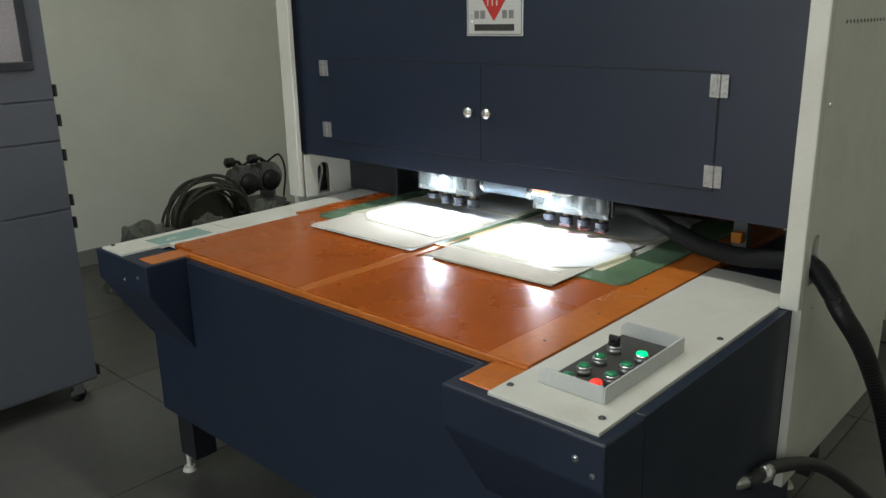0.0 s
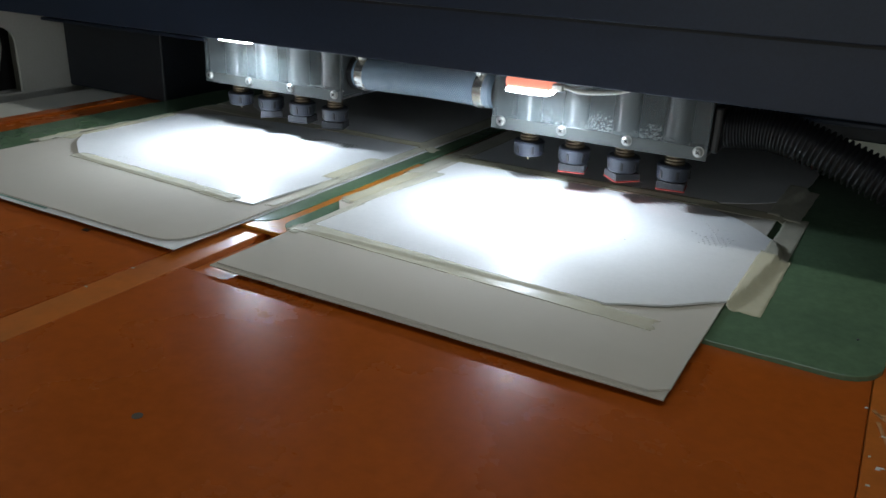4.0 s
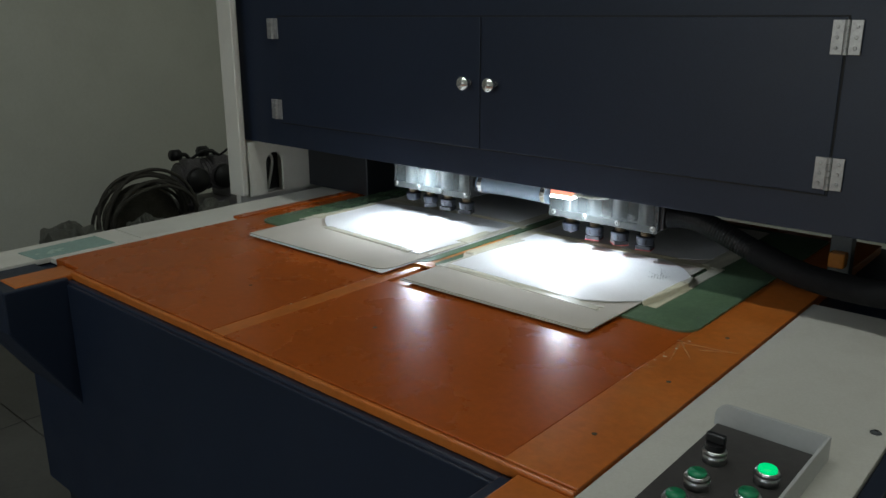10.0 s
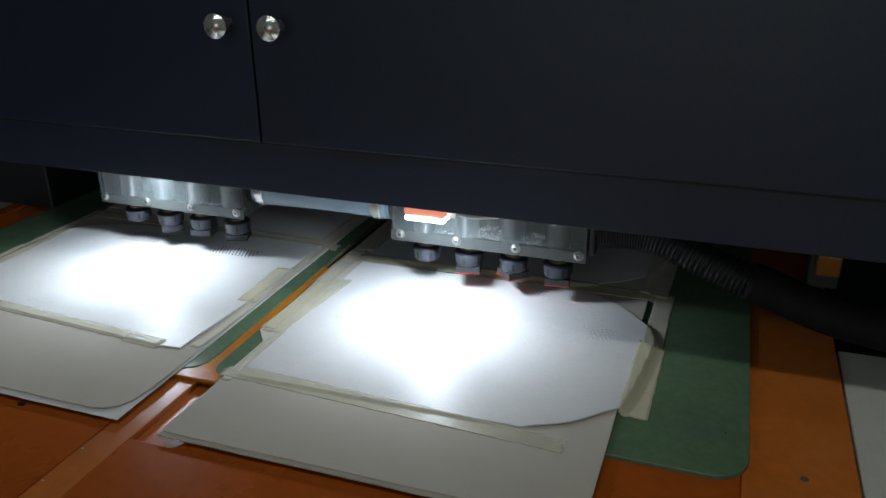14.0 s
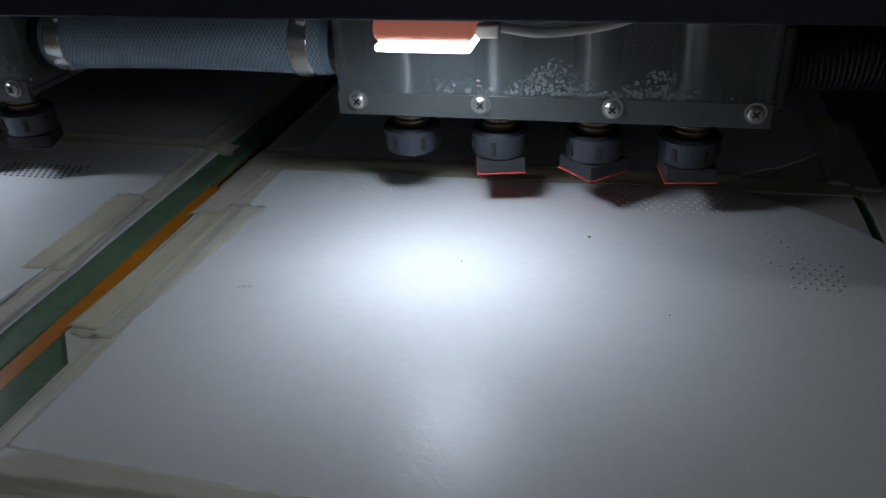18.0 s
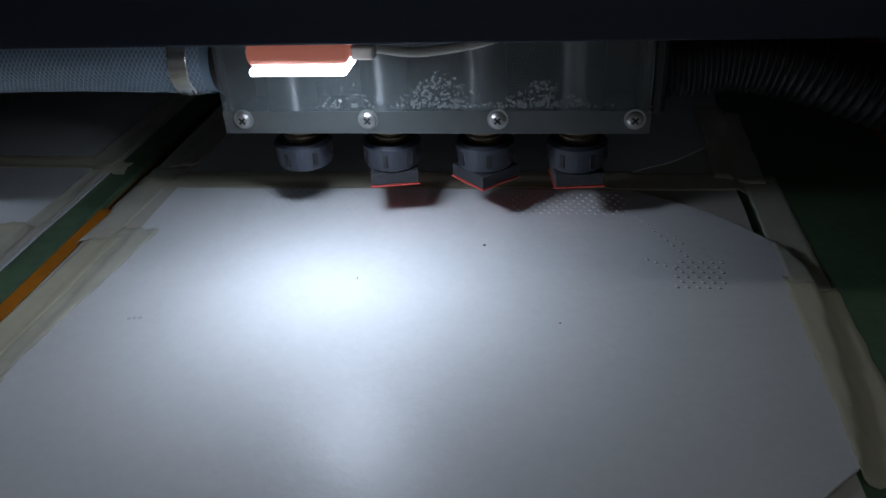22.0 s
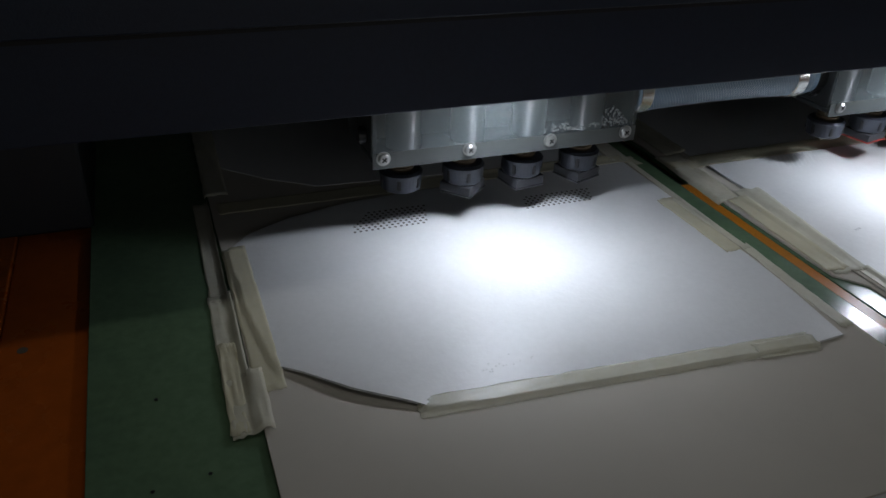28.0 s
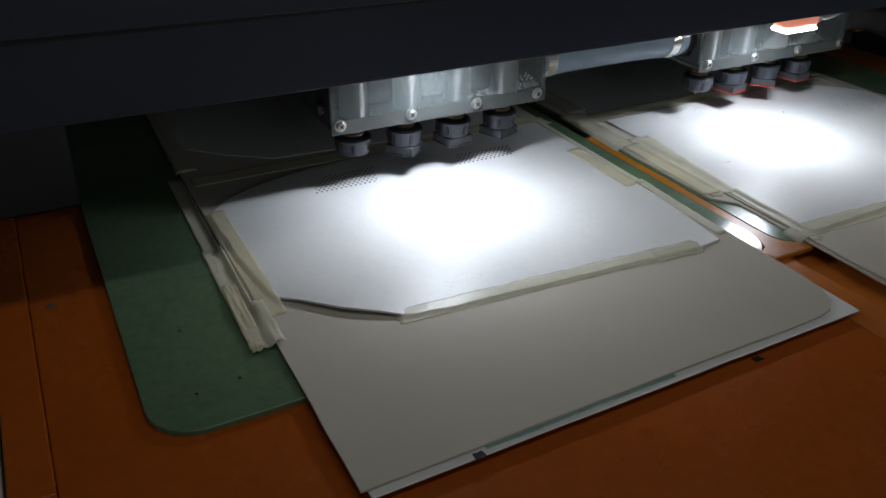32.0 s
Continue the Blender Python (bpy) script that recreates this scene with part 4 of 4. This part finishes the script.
cr = card("grey_card", [(0.134, 0.381), (0.540, 0.385), (0.553, 0.395), (0.556, 1.13), (0.134, 1.13)], CZ + 0.0016, CZ + 0.0034, CARD, "thick grey card with a leather piece taped on it", "card")
card("card_strip", [(0.112, 0.590), (0.1335, 0.565), (0.1335, 1.10), (0.112, 1.10)], CZ + 0.0002, CZ + 0.0020, CARD, "narrow strip of grey card beside the joint", "card")
LZ = CZ + 0.0036


def leather(points, label, lifts=(), thick=0.0018):
    """A piece of leather: hand-cut outline, soft edge, faint swell; lifts name free edges that stand up a little."""
    o = wobbly(points, 0.018, 0.0007)
    LEATHER_PLANS.append((points, LZ + 0.0018))
    bm = bmesh.new()
    bm.faces.new([bm.verts.new((x, y, 0)) for x, y in o])
    for k in range(2):
        lo_, hi_ = min(q[k] for q in o), max(q[k] for q in o)
        for i in range(1, int((hi_ - lo_) / 0.012)):
            co_, no_ = [0, 0, 0], [0, 0, 0]
            co_[k], no_[k] = lo_ + 0.012 * i, 1
            bmesh.ops.bisect_plane(bm, geom=bm.verts[:] + bm.edges[:] + bm.faces[:], plane_co=co_, plane_no=no_)
    bmesh.ops.recalc_face_normals(bm, faces=bm.faces)
    if sum(f.normal.z for f in bm.faces) < 0:
        bmesh.ops.reverse_faces(bm, faces=bm.faces)
    base = {}
    for v in bm.verts:
        z = 0.00018 * noise.noise((v.co.x * 14, v.co.y * 14, 1.5))
        for (ax_, ay_), (bx_, by_), up in lifts:
            d = Vector((bx_ - ax_, by_ - ay_))
            t = max(0.0, min(1.0, ((v.co.x - ax_) * d.x + (v.co.y - ay_) * d.y) / d.length_squared))
            far = math.hypot(v.co.x - ax_ - t * d.x, v.co.y - ay_ - t * d.y)
            z = max(z, up * math.sin(math.pi * t) ** 0.7 * max(0.0, 1 - far / 0.05) ** 2)
        v.co.z = LZ + z
    r = bmesh.ops.extrude_face_region(bm, geom=bm.faces[:])
    bmesh.ops.translate(bm, vec=(0, 0, thick), verts=[g for g in r["geom"] if isinstance(g, bmesh.types.BMVert)])
    bmesh.ops.recalc_face_normals(bm, faces=bm.faces)
    for e_ in bm.edges:
        e_.smooth = len(e_.link_faces) == 2 and e_.calc_face_angle(0) < 0.8
    ob = part("leather_piece", bm, LEATHER, None, smooth=True)
    return tagged(ob, label, "leather", "leather pieces")


right_front = [(0.146, 0.4935), (0.30, 0.497), (0.468, 0.500), (0.515, 0.525), (0.555, 0.561), (0.564, 0.60), (0.571, 0.66), (0.5725, 0.708), (0.566, 0.727), (0.530, 0.762), (0.482, 0.795), (0.32, 0.794), (0.148, 0.792)]
right_back = [(x, y + 0.316) for x, y in right_front]
left_front = [(0.050, 0.521), (0.057, 0.60), (0.062, 0.70), (0.061, 0.823), (-0.10, 0.821), (-0.24, 0.812), (-0.302, 0.798), (-0.348, 0.778), (-0.367, 0.758), (-0.366, 0.68), (-0.357, 0.604), (-0.315, 0.566), (-0.270, 0.538), (-0.12, 0.529), (0.02, 0.519)]
left_back = [(x, y + 0.316) for x, y in left_front]
rf = leather(right_front, "white grained leather taped on grey card, with pale dimples", [((0.566, 0.727), (0.482, 0.795), 0.002), ((0.468, 0.500), (0.555, 0.561), 0.0015)])
rb = leather(right_back, "white grained leather piece taped behind another one", (), 0.0006)
lf = leather(left_front, "white grained leather taped on grey card, with punched holes", [((-0.357, 0.604), (-0.270, 0.538), 0.0042), ((-0.24, 0.812), (-0.350, 0.757), 0.0015), ((0.050, 0.521), (0.060, 0.64), 0.001)])
lb = leather(left_back, "white grained leather piece taped behind another one", (), 0.0006)
LT = LZ + 0.0018


def punched(parent, spots, mat, r=0.0013, name="punched_hole_field"):
    bm = bmesh.new()
    for x, y in spots:
        c = [bm.verts.new((x + r * math.cos(a), y + r * math.sin(a), LT + 0.0002)) for a in [2 * math.pi * k / 8 for k in range(8)]]
        d = [bm.verts.new((x + r * math.cos(a), y + r * math.sin(a), LT - 0.0004)) for a in [2 * math.pi * k / 8 for k in range(8)]]
        bm.faces.new(c)
        for k in range(8):
            bm.faces.new((c[k], d[k], d[(k + 1) % 8], c[(k + 1) % 8]))
    bmesh.ops.recalc_face_normals(bm, faces=bm.faces)
    part(name, bm, mat, parent, kind="stuff")


def pimples(parent, spots, r=0.0015):
    """Small raised domes pressed up from below, in the leather's own surface."""
    bm = bmesh.new()
    for x, y in spots:
        rings = [[bm.verts.new((x + q * r * math.cos(a), y + q * r * math.sin(a), LT + h)) for a in [2 * math.pi * k / 8 for k in range(8)]] for q, h in ((1.0, -0.0002), (0.85, 0.00022), (0.5, 0.0004))]
        for a_, b_ in zip(rings, rings[1:]):
            for k in range(8):
                bm.faces.new((a_[k], a_[(k + 1) % 8], b_[(k + 1) % 8], b_[k]))
        bm.faces.new(rings[-1])
    bmesh.ops.recalc_face_normals(bm, faces=bm.faces)
    part("raised_dimple_field", bm, LEATHER, parent, "pale raised dimples", True, kind="stuff")


def field(x0, y0, cols, rows, dx, dy, slant):
    return [(x0 + c * dx + (r % 2) * dx / 2 + r * slant, y0 + r * dy) for r in range(rows) for c in range(cols)]


punched(lf, field(-0.258, 0.757, 13, 8, 0.0054, 0.0043, 0.0012), HOLE)
punched(lf, field(-0.088, 0.757, 13, 6, 0.0056, 0.0040, 0.0012), HOLE)
pimples(rf, field(0.222, 0.764, 13, 7, 0.0058, 0.0042, -0.0006), 0.0012)
pimples(rf, field(0.402, 0.763, 13, 7, 0.0060, 0.0042, -0.0004), 0.0013)
edge_dots = [(0.482 + 0.0032 * k, 0.760 - 0.0056 * k) for k in range(9)] + [(0.487 + 0.0033 * k, 0.759 - 0.0050 * k) for k in range(7)] + field(0.498, 0.684, 5, 6, 0.0058, 0.0050, 0.0006) + [(0.484 + 0.005 * k, 0.711 - 0.003 * k) for k in range(4)]
pimples(rf, edge_dots, 0.0014)
# a grey disc paints the shaded lower side of each dome
punched(rf, [(x + 0.0006, y - 0.0014) for x, y in edge_dots], DIMPLE_SHADE, 0.0009, "pressed_mark_field")
punched(rf, [(0.385, 0.722)], HOLE, 0.0010, "pen_dot")
punched(rf, [(0.312, 0.684), (0.432, 0.648)], HOLE, 0.0005, "pen_dot")
punched(rf, [(0.190, 0.640), (0.193, 0.6405), (0.196, 0.641)], DIMPLE, 0.0013, "scuff_mark")
punched(lf, [(random.gauss(-0.205, 0.012), random.gauss(0.562, 0.004)) for k in range(16)], CHIP, 0.0007, "scuff_mark")

# tape over the leather's edges
tape(cr, (0.122, 0.499), (0.515, 0.484), 0.022, 0.0, TAPE_THIN, 0.0006)
tape(cr, (0.570, 0.556), (0.573, 0.694), 0.030, 0.0)
tape(cr, (0.130, 0.588), (0.148, 0.735), 0.030, 0.0, TAPE_OLD, 0.0006)
tape(cr, (0.122, 0.594), (0.128, 0.725), 0.022, 0.0006, TAPE, 0.0007)
tape(cr, (0.118, 0.722), (0.124, 0.830), 0.030, 0.0, TAPE_OLD, 0.0005)
tape(cr, (0.139, 0.480), (0.143, 0.590), 0.012, 0.0, TAPE_OLD, 0.0006)
tape(cr, (0.110, 0.803), (0.580, 0.812), 0.024, 0.0, TAPE, 0.0006)
tape(cr, (0.560, 0.815), (0.566, 0.94), 0.036, 0.001, TAPE_OLD, 0.0010)
tape(cr, (0.573, 0.690), (0.575, 0.825), 0.024, 0.0, TAPE_OLD, 0.0009)
tape(cr, (0.135, 0.83), (0.139, 1.08), 0.026, 0.0, TAPE_OLD, 0.0009)
tape(cl, (-0.279, 0.5400), (0.024, 0.5230), 0.0165, 0.0, TAPE_THIN, 0.0009)
tape(cl, (-0.028, 0.5230), (0.022, 0.5195), 0.016, 0.0005, TAPE_THIN, 0.0012)
tape(cl, (-0.3640, 0.583), (-0.3640, 0.76), 0.0196, 0.0, TAPE, 0.0006)
tape(cl, (-0.3850, 0.590), (-0.3835, 0.70), 0.0180, 0.0, TAPE_OLD, 0.0026)
tape(cl, (-0.3840, 0.690), (-0.3820, 0.85), 0.0140, 0.0, TAPE_OLD, 0.0014)
tape(cl, (-0.381, 0.549), (-0.380, 0.605), 0.026, 0.0, TAPE_OLD, 0.0050)
tape(cl, (-0.389, 0.551), (-0.386, 0.64), 0.012, 0.001, TAPE, 0.0050)
tape(cl, (-0.368, 0.832), (0.085, 0.832), 0.020, 0.0, TAPE, 0.0006)
tape(cl, (0.056, 0.640), (0.054, 0.738), 0.024, 0.0, TAPE, 0.0005)
tape(cl, (0.066, 0.642), (0.062, 0.736), 0.010, 0.0005, TAPE_OLD, 0.0006)
tape(cl, (0.064, 0.530), (0.068, 0.650), 0.012, 0.0, TAPE_OLD, 0.0010)
tape(cl, (0.066, 0.735), (0.068, 0.835), 0.010, 0.0, TAPE_OLD, 0.0008)
tape(cl, (0.063, 0.83), (0.065, 1.08), 0.022, 0.0, TAPE_OLD, 0.0008)
tape(cl, (-0.366, 0.86), (-0.362, 1.08), 0.022, 0.0, TAPE_OLD, 0.0010)

rib_plan = [(0.0962, 0.77), (0.0962, 0.535), (0.0945, 0.512), (0.088, 0.499), (0.074, 0.4905), (0.060, 0.488), (0.060, 0.478), (0.1305, 0.478), (0.1305, 0.4905), (0.121, 0.4935), (0.114, 0.500), (0.1095, 0.513), (0.1080, 0.535), (0.1078, 0.77)]
part("board_rib", b_prism(rib_plan, 0.8602, 0.8640, 0.0006), AMBER_RIB, bed, "orange bakelite rib between the green boards")
part("rib_pocket", b_prism(rounded(0.080, 0.4795, 0.124, 0.488, (0.002, 0.002, 0.002, 0.002)), 0.8638, 0.86425), BAKELITE_PALE, bed, "shallow worn pocket in the rib's foot")
# near-black strip paints the shade in the gap behind the rib
part("dark_slot", b_box((0.0980, 0.7705, 0.8602), (0.1068, 1.15, 0.8606), 0), SLOT, bed)

PLAN[0] = on_base
# pale teal sheet on the left top plate, loose white bit beside it
tagged(part("teal_sheet", b_prism([(-0.660, -0.004), (-0.580, 0.002), (-0.580, 0.180), (-0.672, 0.176)], 0.8577, 0.8592, 0.0004), TEAL), "pale teal plastic sheet on the white top plate", "sheet")

# ---- the tall cabinet beside the wall ----
PLAN[0] = lambda c: Vector((c.x + 0.12, c.y - 0.04, FLOOR_Z + c.z * 0.965))
cab = thing("control_cabinet", (-1.60, -0.32, FLOOR_Z), "tall blue-grey steel cabinet on casters with a window", "cabinet")
cx, cy0, cy1 = -1.48, -0.75, 0.088
part("body", b_box((-2.1, cy0, 0.10), (cx, cy1, 1.95), 0.006), CABINET, cab)
for z0, z1, nm in ((1.222, 1.94, "upper_panel"), (1.072, 1.214, "middle_panel"), (0.812, 1.064, "door"), (0.11, 0.804, "door")):
    p = part(nm, b_box((cx + 0.0005, cy0 + 0.01, z0), (cx + 0.006, cy1 - 0.004, z1), 0.002), CABINET, cab)
    if nm == "upper_panel":
        f = join(b_box((cx + 0.0062, -0.5, 1.33), (cx + 0.016, 0.03, 1.36), 0.003), b_box((cx + 0.0062, -0.5, 1.83), (cx + 0.016, 0.03, 1.86), 0.003), b_box((cx + 0.0062, -0.5, 1.3605), (cx + 0.016, -0.47, 1.8295), 0.003), b_box((cx + 0.0062, 0.0, 1.3605), (cx + 0.016, 0.03, 1.8295), 0.003))
        part("window_frame", f, CABINET_DARK, p, "dark window frame")
        part("pane", b_box((cx + 0.0062, -0.4695, 1.3605), (cx + 0.009, -0.0005, 1.8295), 0.001), PANE, p, "pale reflective pane")
    for z in ((z0 + 0.03, z1 - 0.05) if nm != "middle_panel" else ((z0 + z1) / 2,)):
        part("hinge", b_box((cx - 0.012, cy1 + 0.0002, z - 0.022), (cx + 0.006, cy1 + 0.011, z + 0.022), 0.002), BLACK_CAP, p, "small black hinge")
for x, y in ((-1.55, 0.03), (-1.55, -0.69), (-2.04, 0.03), (-2.04, -0.69)):
    k = part("caster", join(b_box((x - 0.025, y - 0.025, 0.088), (x + 0.025, y + 0.025, 0.10), 0.002), b_box((x - 0.018, y - 0.02, 0.035), (x - 0.014, y + 0.02, 0.0878), 0.001), b_box((x + 0.014, y - 0.02, 0.035), (x + 0.018, y + 0.02, 0.0878), 0.001)), STEEL, cab, "small steel caster")
    part("wheel", b_cyl((x - 0.0125, y, 0.031), (x + 0.0125, y, 0.031), 0.031, 24, None, 0.004), RUBBER, k, "", True)

# ---- vacuum pumps, hose coil and bag against the far wall ----
PLAN[0] = on_hood


def vacuum_pump(x, y, z):
    """A twin-cylinder pump: motor along y, two heads that face the room, black filters on top."""
    e = thing("vacuum_pump", (x, y, z), "dusty grey twin-cylinder vacuum pump on a crate", "pump")
    part("motor_body", join(b_cyl((x - 0.02, y - 0.06, z + 0.16), (x - 0.02, y + 0.26, z + 0.16), 0.075, 28, None, 0.012), *[b_cyl((x - 0.02, y + 0.055 + 0.022 * k, z + 0.16), (x - 0.02, y + 0.062 + 0.022 * k, z + 0.16), 0.083, 28) for k in range(3)]), PUMP_BODY, e)
    for dy in (0.0, 0.155):
        head = part("cylinder_head", join(b_cyl((x - 0.01, y + dy, z + 0.15), (x + 0.07, y + dy, z + 0.15), 0.066, 28), *[b_cyl((x + 0.004 + 0.02 * k, y + dy, z + 0.15), (x + 0.012 + 0.02 * k, y + dy, z + 0.15), 0.074, 28) for k in range(3)], b_box((x - 0.03, y + dy - 0.04, z + 0.2), (x + 0.05, y + dy + 0.04, z + 0.255), 0.008)), PUMP_BODY, e)
        part("end_cap", b_cyl((x + 0.0705, y + dy, z + 0.15), (x + 0.098, y + dy, z + 0.15), 0.066, 28, 0.056, 0.005), RUBBER, head, "dark round cylinder cap", True)
        part("filter_arm", b_tube(smooth_path([(x + 0.01, y + dy, z + 0.25), (x + 0.012, y + dy - 0.02, z + 0.275), (x + 0.012, y + dy - 0.05, z + 0.28)], 12), 0.010, 10), BLACK_CAP, head)
        part("filter", b_cyl((x + 0.012, y + dy - 0.05, z + 0.28), (x + 0.012, y + dy - 0.105, z + 0.28), 0.028, 20, None, 0.006), BLACK_CAP, head, "black round filter", True)
    part("foot_plate", b_box((x - 0.12, y - 0.06, z), (x + 0.10, y + 0.24, z + 0.03), 0.004), PUMP_BODY, e)
    for dy in (-0.02, 0.18):
        part("stand", b_box((x - 0.09, y + dy, z + 0.03), (x + 0.05, y + dy + 0.02, z + 0.10), 0.002), PUMP_BODY, e)
    part("air_pipe", b_tube(smooth_path([(x + 0.03, y, z + 0.255), (x + 0.06, y + 0.05, z + 0.29), (x + 0.06, y + 0.11, z + 0.28), (x + 0.04, y + 0.155, z + 0.255)], 30), 0.007, 8), RUBBER, e, "", True)
    part("air_pipe", b_tube(smooth_path([(x + 0.04, y + 0.16, z + 0.255), (x + 0.11, y + 0.20, z + 0.30), (x + 0.12, y + 0.23, z + 0.20), (x + 0.10, y + 0.22, z + 0.04)], 30), 0.006, 8), RUBBER, e, "", True)
    return e


crate = thing("crate", (-2.46, 1.56, FLOOR_Z), "plain dark storage crate under a pump", "crate")
part("crate_body", b_box((-2.60, 1.39, 0.06), (-2.33, 1.74, 0.410), 0.01), PLATE_DARK, crate)
part("crate_rim", b_box((-2.605, 1.385, 0.4102), (-2.325, 1.745, 0.4145), 0.001), PLATE_DARK, crate)
vacuum_pump(-2.45, 1.485, 0.415)

coil = thing("hose_coil", (-2.42, 1.20, FLOOR_Z), "coil of dark hose leaning on the wall side", "hose coil")
for k in range(9):
    r = 0.215 + 0.026 * math.sin(k * 2.3)
    off, lean = 0.02 * k, 0.10 * math.sin(k * 1.7)
    pts = [Vector((-2.46 + off + lean * math.sin(a) * r + 0.014 * math.sin(3 * a + k), 1.205 + r * (1.02 + 0.05 * math.sin(k)) * math.cos(a), 0.405 + r * math.sin(a) * (1 + 0.04 * math.cos(k * 2.0)) + 0.012 * math.sin(2 * a + k))) for a in [2 * math.pi * i / 48 for i in range(49)]]
    part("hose_turn", b_tube(pts, 0.0085, 8), DUSTY, coil, "", True)
part("coil_core", b_cyl((-2.45, 1.205, 0.385), (-2.42, 1.205, 0.385), 0.20, 40, 0.18), DULL_BAG, coil, "dull plastic wrap inside the coil")
part("coil_stand", b_box((-2.5, 1.06, 0.06), (-2.3, 1.34, 0.19), 0.01), PLATE_DARK, coil)


def crumpled(name, centre, size, label):
    bm = bmesh.new()
    bmesh.ops.create_icosphere(bm, subdivisions=5, radius=1)
    for v in bm.verts:
        n = noise.noise(v.co * 2.2 + Vector(centre)) * 0.35 + noise.noise(v.co * 6 + Vector(centre)) * 0.16 + noise.noise(v.co * 15 + Vector(centre)) * 0.05
        v.co = Vector([c + s * q * (1 + n) for c, s, q in zip(centre, size, v.co)])
        v.co.z = max(v.co.z, FLOOR_Z)
    return tagged(part(name, bm, BAG, None), label, "bag", "plastic bags")


crumpled("plastic_bag", (-2.12, 1.42, 0.26), (0.13, 0.16, 0.24), "crumpled pale plastic bag on the floor")
crumpled("plastic_bag", (-2.15, 1.08, 0.25), (0.15, 0.17, 0.22), "crumpled pale plastic bag on the floor")
crumpled("plastic_bag", (-2.35, 0.80, 0.24), (0.14, 0.22, 0.21), "dull crumpled plastic bag beside the hose coil")

# ---- floor tiles, the nearest ones as single pieces ----
pitch = 0.8
for i in range(-5, 6):
    for j in range(-6, 4):
        x, y = 0.12 + pitch * i, 0.20 + pitch * j
        x0, x1, y0, y1 = max(RX0, x), min(RX1, x + pitch), max(RY0 - 3, y), min(RY1, y + pitch)
        if x1 - x0 < 0.02 or y1 - y0 < 0.02:
            continue
        part("tile", b_box((x0 + 0.002, y0 + 0.002, FLOOR_Z - 0.0038), (x1 - 0.002, y1 - 0.002, FLOOR_Z), 0.0012, 1), TILE, floor)
